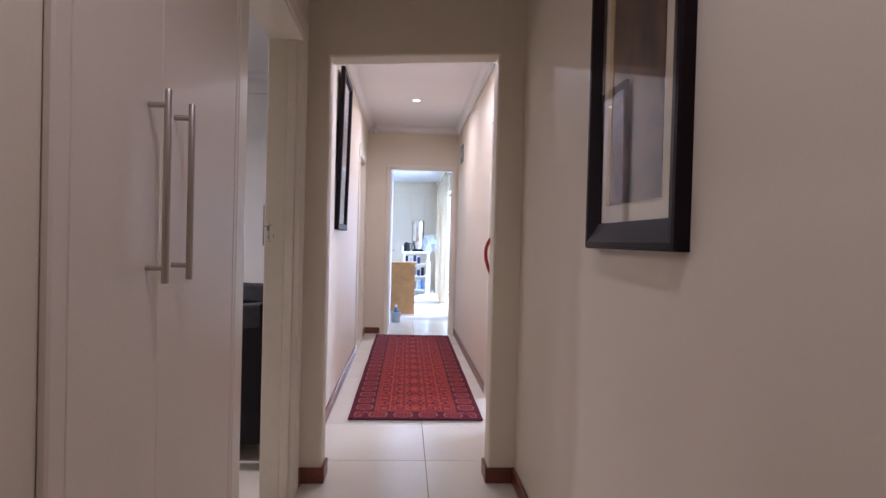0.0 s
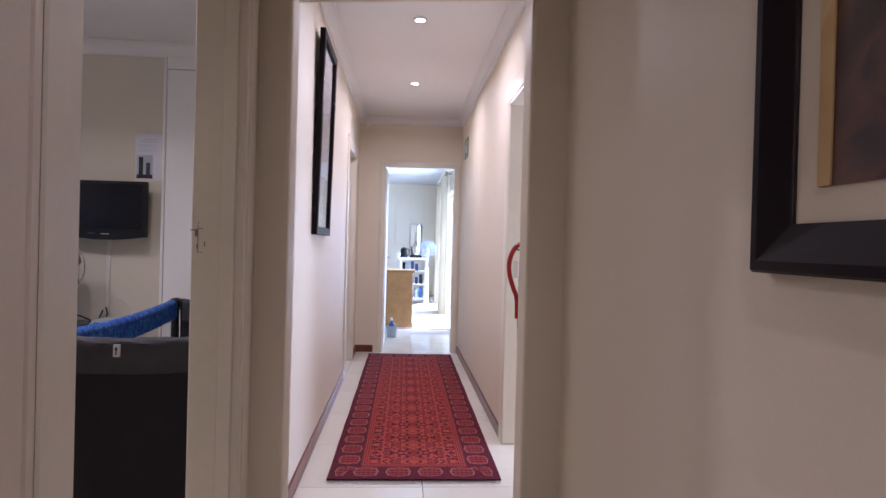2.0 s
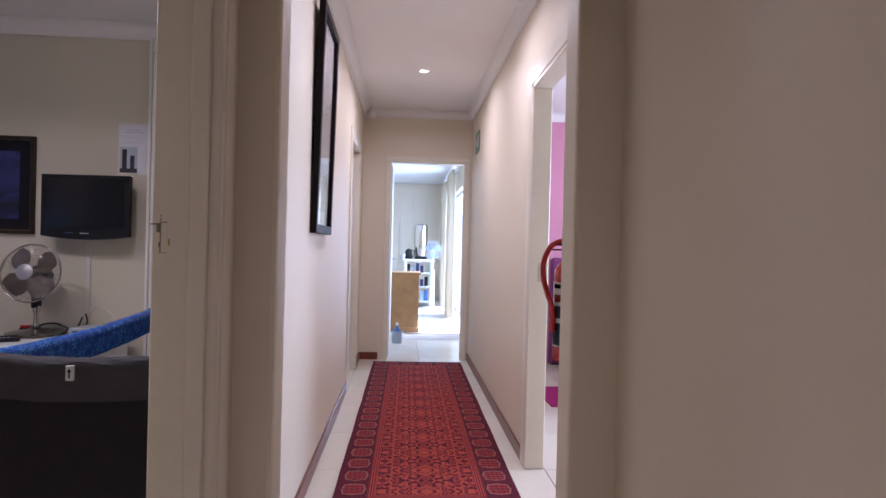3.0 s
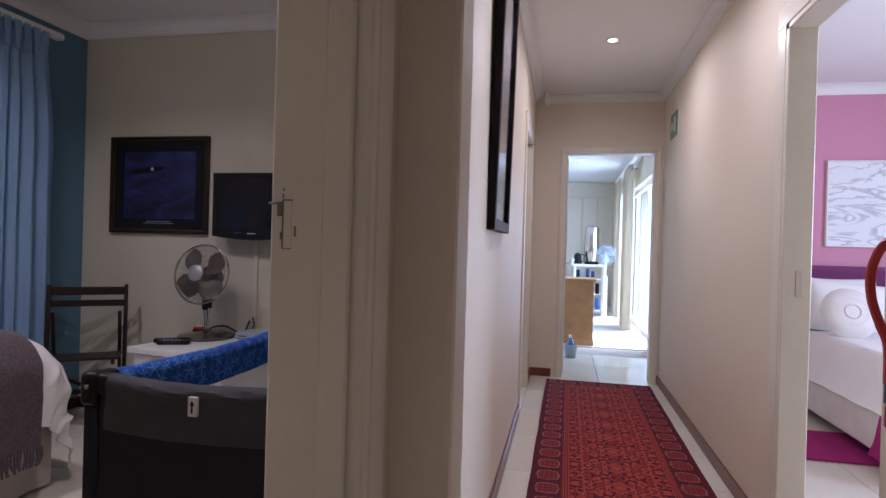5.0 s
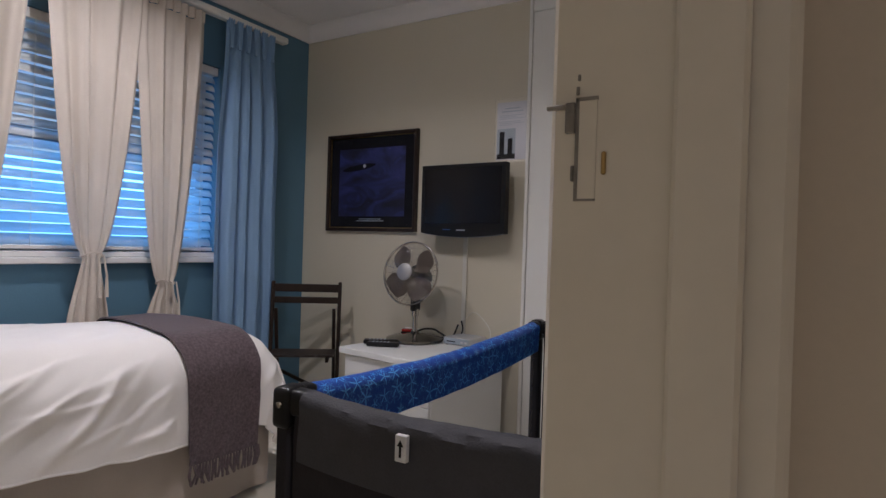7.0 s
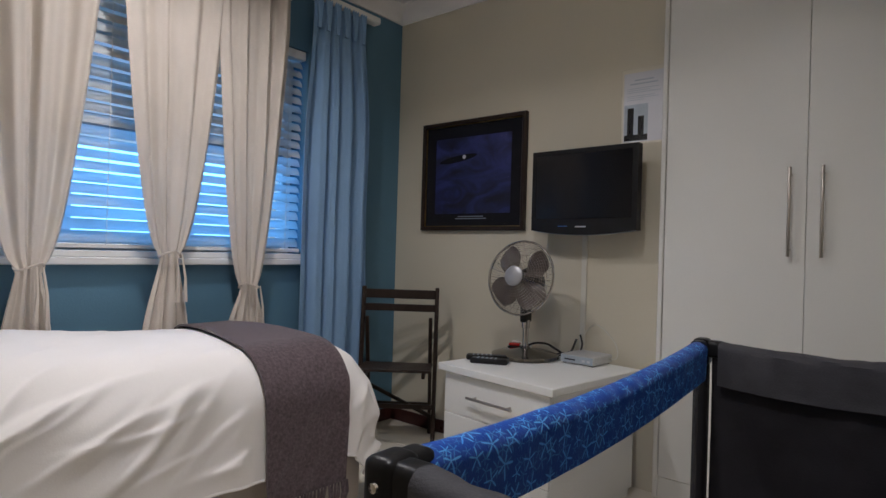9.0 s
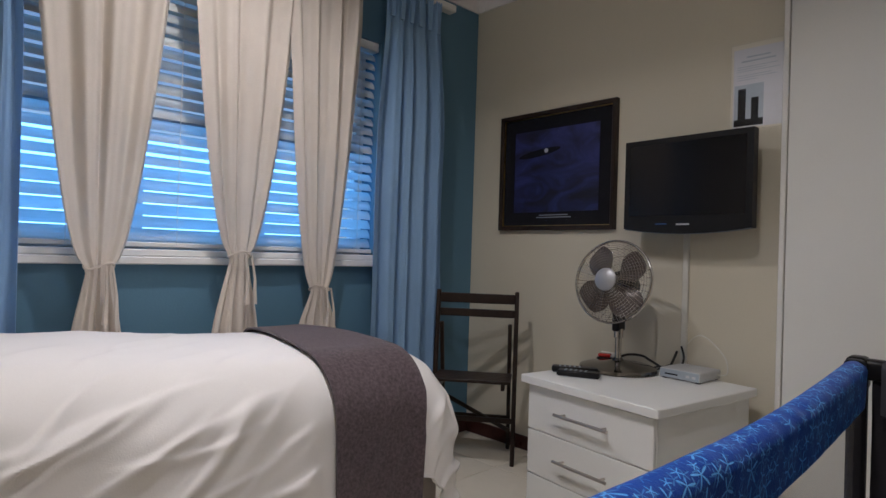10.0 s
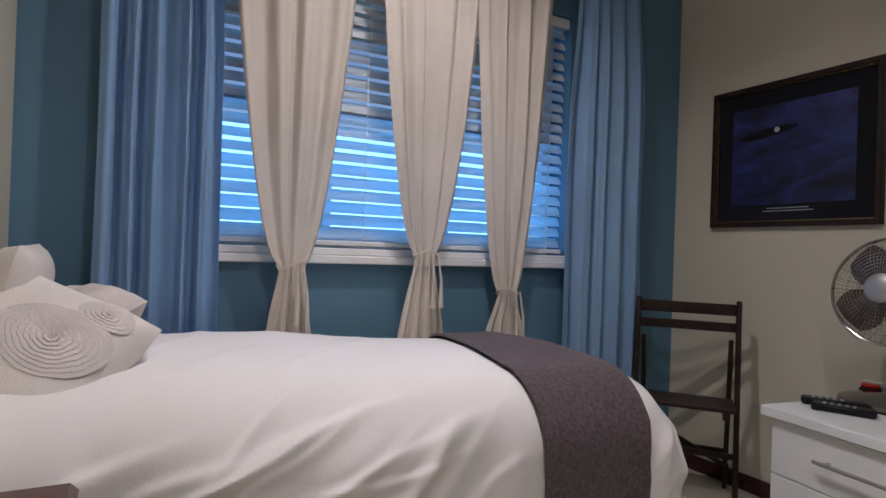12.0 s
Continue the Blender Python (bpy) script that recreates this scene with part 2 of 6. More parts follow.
def add_tube(bm, pts, r, n=8, loop=False, caps=True):
    pts = [Vector(p) for p in pts]
    rings, prev = [], None
    for i, p in enumerate(pts):
        if loop:
            d = pts[(i + 1) % len(pts)] - pts[i - 1]
        else:
            d = pts[min(i + 1, len(pts) - 1)] - pts[max(i - 1, 0)]
        d.normalize()
        if prev is None:
            up = Vector((0, 0, 1)) if abs(d.z) < 0.9 else Vector((1, 0, 0))
            s = d.cross(up).normalized()
        else:
            s = (prev - d * prev.dot(d)).normalized()
        prev = s
        u = s.cross(d)
        rr = r(i / max(1, len(pts) - 1)) if callable(r) else r
        rings.append([bm.verts.new(p + (s * math.cos(a) + u * math.sin(a)) * rr) for a in (2 * math.pi * k / n for k in range(n))])
    ring_faces(bm, rings, caps=caps and not loop, loop=loop)
    return bm


def add_cyl(bm, p0, p1, r, n=16):
    return add_tube(bm, [p0, p1], r, n)


def add_lathe(bm, prof, at=(0, 0, 0), n=24, axis="z"):
    rings = []
    for r, h in prof:
        ring = []
        for k in range(n):
            a = 2 * math.pi * k / n
            p = (r * math.cos(a), r * math.sin(a), h)
            if axis == "x":
                p = (h, p[0], p[1])
            if axis == "y":
                p = (p[0], h, p[1])
            ring.append(bm.verts.new(Vector(at) + Vector(p)))
        rings.append(ring)
    ring_faces(bm, rings, caps=True)
    return bm


def add_grid(bm, nu, nv, f):
    rows = [[bm.verts.new(f(i / nu, j / nv)) for i in range(nu + 1)] for j in range(nv + 1)]
    for j in range(nv):
        for i in range(nu):
            bm.faces.new((rows[j][i], rows[j][i + 1], rows[j + 1][i + 1], rows[j + 1][i]))
    return bm


def spline(points, steps=6):
    """A smooth run of points through the given ones."""
    P = [Vector(p) for p in points]
    out = []
    for i in range(len(P) - 1):
        a, b, c, e = P[max(0, i - 1)], P[i], P[i + 1], P[min(len(P) - 1, i + 2)]
        for k in range(steps):
            t = k / steps
            out.append(0.5 * ((2 * b) + (c - a) * t + (2 * a - 5 * b + 4 * c - e) * t * t + (3 * b - a - 3 * c + e) * t ** 3))
    return out + [P[-1]]


def thicken(bm, d):
    bmesh.ops.recalc_face_normals(bm, faces=bm.faces)
    bmesh.ops.solidify(bm, geom=list(bm.faces), thickness=d)
    return bm


def mesh(name, bm, material, smooth=False):
    bmesh.ops.recalc_face_normals(bm, faces=bm.faces)
    me = bpy.data.meshes.new(name)
    if smooth:
        for f in bm.faces:
            f.smooth = True
        for e in bm.edges:
            if len(e.link_faces) == 2 and e.calc_face_angle(0) > 0.7:
                e.smooth = False
    bm.to_mesh(me)
    bm.free()
    me.materials.append(material)
    return me


def struct(name, bm, material, label="", category="", smooth=False):
    return tagged(new(name, mesh(name, bm, material, smooth)), label, category, "", "structure")


def thing(name, at, label, category, group="", turn=0.0):
    ob = new(name)
    ob.empty_display_size = 0.05
    ob.matrix_world = pose(*at, 0, 0, turn)
    return tagged(ob, label, category, group)


def part(name, bm, material, parent, label="", smooth=False):
    """One mesh under a thing or part, in the coordinates of the thing."""
    ob = new(name, mesh(name, bm, material, smooth))
    ob.parent = parent
    if label:
        ob["label"] = label
    return ob


def boxes(*items, bev=0.0):
    bm = bmesh.new()
    for it in items:
        add_box(bm, it[0], it[1], bev)
    return bm


# ---------------------------------------------------------------- the large structure
H = 2.56          # hall ceiling
HB = 2.58         # bedroom ceiling
LX, RX = -0.66, 0.375   # faces of the lobby walls
CL, CR = -0.665, 0.46   # faces of the corridor walls
BX = -0.777       # bedroom face of the party wall
WX = -3.585       # window wall face
NY = 5.03         # bedroom north wall face
DY0, DY1, DH = 1.52, 2.465, 2.06   # bedroom doorway

struct("ground", boxes(((-60, -60, -0.30), (60, 60, -0.20))), M_LAWN, "dry garden ground outside the house", "ground")
floor = struct("floor", boxes(((-3.9, -1.9, -0.20), (5.2, 8.88, -0.008))), M_GROUT, "cream porcelain tile floor with thin grey joints", "floor")
struct("carpet", boxes(((-3.0, 8.885, -0.20), (1.4, 14.9, 0.003))), M_CARPET, "pale fitted carpet in the far bedroom", "carpet")

# lobby walls
struct("wall_lobby_left", boxes(((BX, -1.9, 0), (LX, DY0, H + 0.1)), ((BX, DY0, DH), (LX, DY1, H + 0.1)), ((BX, DY1, 0), (LX, 2.61, H + 0.1))),
       M_WALL, "cream painted wall with the bedroom doorway", "wall")
struct("wall_lobby_right", boxes(((RX, -1.9, 0), (RX + 0.15, 2.61, H + 0.1))), M_WALL, "plain cream painted lobby wall", "wall")
struct("wall_lobby_back", boxes(((LX, -1.9, 0), (RX, -1.75, H + 0.1))), M_WALL, "plain cream painted wall closing the lobby", "wall")
# the cross wall with the opening
OL, OR, OH, OY0, OY1 = -0.553, 0.245, 2.045, 2.61, 2.74
bm = bmesh.new()
add_box(bm, (BX, OY0, 0), (OL, OY1, H + 0.1), 0.012, 2)
add_box(bm, (OR, OY0, 0), (RX + 0.15, OY1, H + 0.1), 0.012, 2)
add_box(bm, (OL - 0.02, OY0, OH), (OR + 0.02, OY1, H + 0.1), 0.012, 2)
for v in bm.verts:
    if OL - 0.03 < v.co.x < OR + 0.03 and OH - 0.001 < v.co.z < OH + 0.1:
        v.co.z += 0.05 * (v.co.x - OL) / (OR - OL) - 0.028   # the lintel runs out of level
struct("wall_opening", bm, M_WALL, "cream plastered cross wall with a square opening", "wall")
# corridor
LD0, LD1 = 5.80, 6.60      # closed door at the left
PD0, PD1, PH = 3.345, 4.14, 2.06     # pink room doorway
struct("wall_corridor_left", boxes(((BX, OY1, 0), (CL, LD0, H + 0.1)), ((BX, LD0, DH), (CL, LD1, H + 0.1)), ((BX, LD1, 0), (CL, 7.17, H + 0.1))),
       M_WALL, "cream painted corridor wall", "wall")
struct("wall_corridor_right", boxes(((CR, OY1, 0), (CR + 0.08, PD0, H + 0.1)), ((CR, PD0, PH), (CR + 0.08, PD1, H + 0.1)), ((CR, PD1, 0), (CR + 0.08, 7.17, H + 0.1))),
       M_WALL, "cream painted corridor wall with a doorway", "wall")
ED0, ED1 = -0.40, 0.41
struct("wall_corridor_end", boxes(((CL, 7.07, 0), (ED0, 7.17, H + 0.1)), ((ED0, 7.07, 2.06), (ED1, 7.17, H + 0.1)), ((ED1, 7.07, 0), (CR, 7.17, H + 0.1))),
       M_WALL, "cream painted end wall around the far doorway", "wall")
struct("ceiling", boxes(((LX, -1.9, H), (RX, OY0, H + 0.12))), M_CEIL, "white lobby ceiling", "ceiling")
struct("ceiling_corridor", boxes(((CL, OY1, H), (CR, 7.07, H + 0.12))), M_CEIL, "white corridor ceiling", "ceiling")

# bedroom
WY0, WY1, WZ0, WZ1 = 2.66, 4.31, 1.03, 2.12
struct("wall_window", boxes(((WX - 0.22, 1.3, 0), (WX, WY0, HB + 0.1)), ((WX - 0.22, WY1, 0), (WX, 5.25, HB + 0.1)), ((WX - 0.22, WY0, 0), (WX, WY1, WZ0)), ((WX - 0.22, WY0, WZ1), (WX, WY1, HB + 0.1))),
       M_TEAL, "deep teal painted wall with the window", "wall")
struct("wall_bedroom_north", boxes(((WX, NY, 0), (BX, NY + 0.2, HB + 0.1))), M_ROOM, "pale stone coloured bedroom wall", "wall")
struct("wall_bedroom_head", boxes(((WX, 2.05, 0), (-2.02, 2.235, HB + 0.1)), ((-2.17, 1.45, 0), (-2.02, 2.05, HB + 0.1)), ((-2.17, 1.30, 0), (BX, 1.45, HB + 0.1))),
       M_ROOM, "pale stone coloured wall behind the bed head", "wall")
struct("ceiling_bedroom", boxes(((WX, 1.45, HB), (BX, NY, HB + 0.12))), M_CEIL, "white bedroom ceiling", "ceiling")
struct("wall_bedroom_east", boxes(((BX - 0.012, OY1, 0), (BX, NY, HB + 0.1)), ((BX - 0.012, 1.45, 0), (BX, DY0 - 0.001, HB + 0.1)), ((BX - 0.012, DY0 - 0.001, DH + 0.001), (BX, DY1 + 0.001, HB + 0.1)), ((BX - 0.012, DY1 + 0.001, 0), (BX, OY1, HB + 0.1))),
       M_ROOM, "pale stone coloured bedroom wall beside the doorway", "wall")
# unseen overhang, added to keep sky light off the upper blind
struct("added_overhang", boxes(((WX - 1.05, 0.5, 2.30), (WX - 0.22, 6.5, 2.42)), ((WX - 1.10, 0.5, 2.22), (WX - 1.05, 6.5, 2.45))), M_OVERHANG, "unseen pale overhang added to shade the upper blind", "roof")

# far bedroom beyond the corridor
FY = 14.4
GX = 0.68
struct("wall_far_north", boxes(((-3.0, FY, 0), (1.4, FY + 0.15, 2.75))), M_WALL, "cream wall behind the far cupboards", "wall")
struct("wall_far_left", boxes(((-3.15, 7.17, 0), (-3.0, FY + 0.15, 2.75))), M_WALL, "plain cream wall closing the far bedroom", "wall")
struct("wall_far_south", boxes(((-3.0, 7.02, 0), (BX, 7.17, 2.75))), M_WALL, "plain cream wall closing the far bedroom", "wall")
struct("wall_far_right", boxes(((GX, 7.17, 0), (GX + 0.2, 8.95, 2.75)), ((GX, 8.95, 2.15), (GX + 0.2, 12.9, 2.75)), ((GX, 12.9, 0), (GX + 0.2, FY, 2.75)), ((CR + 0.08, 7.0, 0), (GX + 0.2, 7.17, 2.75))),
       M_WALL, "cream wall with tall glazed doors", "wall")
struct("ceiling_far", boxes(((-3.0, 7.17, 2.6), (GX, FY, 2.72))), M_CEIL, "white ceiling of the far bedroom", "ceiling")

# pink room
PX1, PY0, PY1 = 4.2, 2.9, 6.95
struct("wall_pink_north", boxes(((CR + 0.08, PY1, 0), (PX1, PY1 + 0.12, 2.7))), M_PINK, "dusty pink painted wall behind the guest bed", "wall")
struct("wall_pink_east", boxes(((PX1, PY0, 0), (PX1 + 0.15, 3.8, 2.7)), ((PX1, 5.4, 0), (PX1 + 0.15, PY1 + 0.12, 2.7)), ((PX1, 3.8, 0), (PX1 + 0.15, 5.4, 0.9)), ((PX1, 3.8, 2.1), (PX1 + 0.15, 5.4, 2.7))), M_WALL, "cream wall with a window", "wall")
struct("wall_pink_south", boxes(((RX + 0.15, PY0 - 0.15, 0), (PX1 + 0.15, PY0, 2.7))), M_WALL, "plain cream wall closing the pink room", "wall")
struct("ceiling_pink", boxes(((CR + 0.08, PY0, 2.56), (PX1, PY1, 2.68))), M_CEIL, "white ceiling of the pink room", "ceiling")


def cornice(name, runs, z, d=0.085):
    """A coved cornice along wall runs (x0, y0, x1, y1, nx, ny); n points into the room."""
    bm = bmesh.new()
    prof = [(0, -d), (0.012, -d), (0.012, -d + 0.01)] + [(0.012 + (d - 0.012) * (1 - math.cos(a)), -d + 0.01 + (d - 0.018) * math.sin(a)) for a in (radians(k) for k in (15, 30, 45, 60, 75, 90))] + [(d, -0.001), (0, -0.001)]
    for x0, y0, x1, y1, nx, ny in runs:
        rings = [[bm.verts.new((x + nx * o, y + ny * o, z + h)) for o, h in prof] for x, y in ((x0, y0), (x1, y1))]
        ring_faces(bm, rings, caps=True)
    return struct(name, bm, M_CEIL, "white coved plaster cornice", "cornice", True)


cornice("cornice_corridor", [(CL, OY1, CL, 7.07, 1, 0), (CR, OY1, CR, 7.07, -1, 0), (CL, 7.07, CR, 7.07, 0, -1)], H, 0.07)
cornice("cornice_bedroom", [(WX, NY, BX - 0.012, NY, 0, -1), (WX, 2.235, WX, NY, 1, 0), (WX, 2.235, -2.02, 2.235, 0, 1)], HB, 0.09)
cornice("cornice_pink", [(CR + 0.08, PY1, PX1, PY1, 0, -1)], 2.56, 0.08)
cornice("cornice_far", [(GX, 7.17, GX, FY, -1, 0)], 2.6, 0.07)


def skirting(name, runs, h=0.075, material=None, label="reddish brown wooden skirting board"):
    bm = bmesh.new()
    for a, b in runs:
        add_box(bm, (a[0], a[1], 0.0), (b[0], b[1], h), 0.004)
    return struct(name, bm, material or M_SKIRT, label, "baseboard")


d = 0.014
skirting("baseboard_lobby", [((LX, 2.548), (LX + d, 2.596)), ((LX, OY0 - d), (OL + d, OY0)), ((OL, OY0), (OL + d, OY1)),
                             ((OR - d, OY0 - d), (RX, OY0)), ((OR - d, OY0), (OR, OY1)), ((RX - d, -1.75), (RX, OY0 - d))])
skirting("baseboard_corridor", [((CL, OY1), (CL + d, LD0 - 0.07)), ((CR - d, PD1 + 0.075), (CR, 7.07)), ((CL, 7.07 - d), (ED0 - 0.07, 7.07)), ((CL, LD1 + 0.07), (CL + d, 7.07 - d))])
skirting("baseboard_bedroom", [((WX, NY - d), (-2.05, NY)), ((WX, 2.235), (WX + d, NY - d))], material=M_REDWOOD, label="dark brown wooden skirting board")


# ---------------------------------------------------------------- door frames
def door_frame(name, axis, face, back, a0, a1, h, proud=0.012, wide=0.065, lab="cream gloss painted wooden door frame"):
    """A frame lining an opening from a0 to a1 in a wall that runs along `axis`."""
    root = thing(name, (0, 0, 0), lab, "door frame")
    tagged(root, kind="structure")
    lo, hi = min(face, back) - proud, max(face, back) + proud

    def bx(p, q, r):
        bm = bmesh.new()
        (s0, s1), (d0, d1), (z0, z1) = p, q, r
        if axis == "y":
            add_box(bm, (d0, s0, z0), (d1, s1, z1), 0.004)
        else:
            add_box(bm, (s0, d0, z0), (s1, d1, z1), 0.004)
        return bm
    t = 0.03
    part("jamb", bx((a0 - 0.001, a0 + t), (lo, hi), (0, h)), M_GLOSS, root)
    part("jamb", bx((a1 - t, a1 + 0.001), (lo, hi), (0, h)), M_GLOSS, root)
    part("head", bx((a0 - 0.001, a1 + 0.001), (lo, hi), (h - t, h + 0.001)), M_GLOSS, root)
    for f0, f1 in ((lo, lo + proud + 0.004), (hi - proud - 0.004, hi)):
        part("architrave", bx((a0 - wide, a0 + 0.006), (f0 - 0.003, f1 + 0.003), (0, h - 0.004)), M_GLOSS, root)
        part("architrave", bx((a1 - 0.006, a1 + wide), (f0 - 0.003, f1 + 0.003), (0, h - 0.004)), M_GLOSS, root)
        part("architrave", bx((a0 - wide, a1 + wide), (f0 - 0.004, f1 + 0.004), (h - 0.008, h + wide)), M_GLOSS, root)
    return root


f1 = door_frame("door_frame_1", "y", LX, BX - 0.012, DY0, DY1, DH)
# door stop and lock strike on the far jamb
part("door_stop", boxes(((-0.715, DY1 - 0.042, 0), (-0.672, DY1 - 0.03, DH - 0.03)), bev=0.003), M_GLOSS, f1)
door_frame("door_frame_2", "y", CR, CR + 0.08, PD0, PD1, PH, wide=0.08)
door_frame("door_frame_3", "x", 7.07, 7.17, ED0, ED1, 2.06, wide=0.03)
door_frame("door_frame_4", "y", CL, BX, LD0, LD1, DH)


# ---------------------------------------------------------------- lobby and corridor things
def bar_handle(parent, x, y, z0, z1, nx, ny, stand=0.034, r=0.0065, lab="brushed steel bar handle"):
    """A vertical bar on two posts; (nx, ny) points away from the door."""
    bm = bmesh.new()
    cx, cy = x + nx * stand, y + ny * stand
    add_tube(bm, [(cx, cy, z0), (cx, cy, z0 + 0.002), (cx, cy, z1 - 0.002), (cx, cy, z1)], lambda u: r if 0 < u < 1 else r * 0.8, 12)
    for z in (z0 + 0.028, z1 - 0.028):
        add_cyl(bm, (x, y, z), (cx, cy, z), r * 0.8, 10)
    return part("handle", bm, M_STEEL, parent, lab, True)


cup = thing("hall_cupboard", (0, 0, 0), "cream painted built-in hall cupboard with two closed doors", "cupboard")
part("frame", boxes(((LX, 0.612, 0.0), (LX + 0.016, 0.655, 2.45)), ((LX, 1.425, 0.0), (LX + 0.016, 1.448, 2.45)), ((LX, 0.655, 2.40), (LX + 0.016, 1.425, 2.45)), ((LX, 0.655, 0.0), (LX + 0.012, 1.425, 0.06)), bev=0.004), M_CUP, cup)
for a, b, hy in ((0.657, 0.9525, 0.896), (0.9545, 1.423, 1.013)):
    dr = part("door", boxes(((LX + 0.001, a, 0.065), (LX + 0.015, b, 2.395)), bev=0.0015), M_CUP, cup)
    bar_handle(dr, LX + 0.015, hy, 1.076, 1.424, 1, 0)


def frame_loop(bm, w, h, prof):
    """A mitred picture frame in the xz plane, front towards -y; prof: (inset, forward)."""
    rings = []
    for sx, sz in ((-1, 0), (1, 0), (1, 1), (-1, 1)):
        rings.append([bm.verts.new((sx * (w / 2 - i), -f, (i if sz == 0 else h - i))) for i, f in prof])
    ring_faces(bm, rings, loop=True)
    return bm


def plate(x0, z0, x1, z1, y0, y1):
    return boxes(((x0, y0, z0), (x1, y1, z1)))


def framed_picture(name, at, turn, w, h, wide, deep, m_frame, m_print, label, mount=0.0, m_mount=None, inner_line=None, slope=True):
    root = thing(name, at, label, "picture", turn=turn)
    bm = bmesh.new()
    if slope:
        prof = [(0, 0), (0, deep * 0.8), (0.004, deep), (wide * 0.25, deep), (wide * 0.9, deep * 0.5), (wide, deep * 0.42), (wide, 0)]
    else:
        prof = [(0, 0), (0, deep - 0.003), (0.003, deep), (wide - 0.003, deep), (wide, deep - 0.003), (wide, 0)]
    part("frame", frame_loop(bm, w, h, prof), m_frame, root, "", False)
    iw = w / 2 - wide
    if mount:
        part("mount", plate(-iw - 0.002, wide - 0.002, iw + 0.002, h - wide + 0.002, -0.008, -0.004), m_mount, root, "cream card mount")
    part("print", plate(-iw + mount, wide + mount, iw - mount, h - wide - mount, -0.0105, -0.0085 if mount else -0.003), m_print, root)
    if inner_line:
        bm = bmesh.new()
        frame_loop(bm, w - 2 * wide + 0.004, h - 2 * wide + 0.004, [(0, 0.004), (0, 0.016), (0.006, 0.016), (0.006, 0.004)])
        bm.transform(Matrix.Translation((0, 0, wide - 0.002)))
        part("slip", bm, inner_line, root, "thin gilt inner edge")
    pane = part("pane", plate(-iw - 0.001, wide - 0.001, iw + 0.001, h - wide + 0.001, -0.0165, -0.0145), M_PANE, root, "clear picture glass")
    pane.visible_shadow = False
    return root


def print_mat(name, stops, scale=3.0, rough=0.5, distort=1.5, stretch=(1, 1, 1)):
    m = mat(name, (0.5, 0.5, 0.5), rough, bump=0.0)
    n, l = m.node_tree.nodes, m.node_tree.links
    tc = n.new("ShaderNodeTexCoord")
    mp = n.new("ShaderNodeMapping")
    mp.inputs["Scale"].default_value = stretch
    nz = n.new("ShaderNodeTexNoise")
    nz.inputs["Scale"].default_value, nz.inputs["Detail"].default_value, nz.inputs["Distortion"].default_value = scale, 6, distort
    rp = n.new("ShaderNodeValToRGB")
    while len(rp.color_ramp.elements) < len(stops):
        rp.color_ramp.elements.new(0.5)
    for e, (p, c) in zip(rp.color_ramp.elements, stops):
        e.position, e.color = p, (*c, 1)
    l.new(tc.outputs["Object"], mp.inputs["Vector"])
    l.new(mp.outputs[0], nz.inputs["Vector"])
    l.new(nz.outputs["Fac"], rp.inputs[0])
    l.new(rp.outputs[0], n["Principled BSDF"].inputs["Base Color"])
    return m


P_MAP = print_mat("old_map_print", [(0.34, (0.024, 0.014, 0.015)), (0.48, (0.075, 0.036, 0.028)), (0.57, (0.13, 0.058, 0.034)), (0.66, (0.045, 0.026, 0.028))], 9.0, distort=0.5)
P_OCHRE = print_mat("ochre_strip", [(0.3, (0.50, 0.30, 0.09)), (0.7, (0.62, 0.45, 0.20))], 8.0)
P_SKETCH = print_mat("pale_sketch_print", [(0.40, (0.62, 0.60, 0.56)), (0.52, (0.30, 0.29, 0.30)), (0.58, (0.60, 0.58, 0.55)), (0.70, (0.42, 0.40, 0.38))], 5.0, stretch=(3, 1, 0.7))
P_NIGHT = print_mat("night_sky_print", [(0.34, (0.006, 0.007, 0.022)), (0.47, (0.014, 0.018, 0.078)), (0.60, (0.028, 0.036, 0.165)), (0.75, (0.050, 0.058, 0.20))], 4.0, stretch=(1, 1, 1.8))

pr = framed_picture("picture", (RX, 1.214, 1.156), -90, 0.57, 0.90, 0.070, 0.032, M_BLACK, P_MAP,
                    "large print in a wide dark brown frame with cream mount", 0.046, M_MOUNT)
part("print_border", plate(-0.169, 0.117, -0.146, 0.783, -0.0135, -0.0108), P_OCHRE, pr, "ochre strip beside the print")
pl = framed_picture("picture", (CL, 4.11, 1.225), 90, 0.565, 1.11, 0.045, 0.030, M_BLACK, P_SKETCH,
               "tall pale print in a narrow black frame under glass", 0.075, M_PAPER, slope=False)
pl.matrix_world = pose(CL + 0.002, 4.11, 1.225, 0, 0, 90) @ pose(0, 0, 0, 1.1)


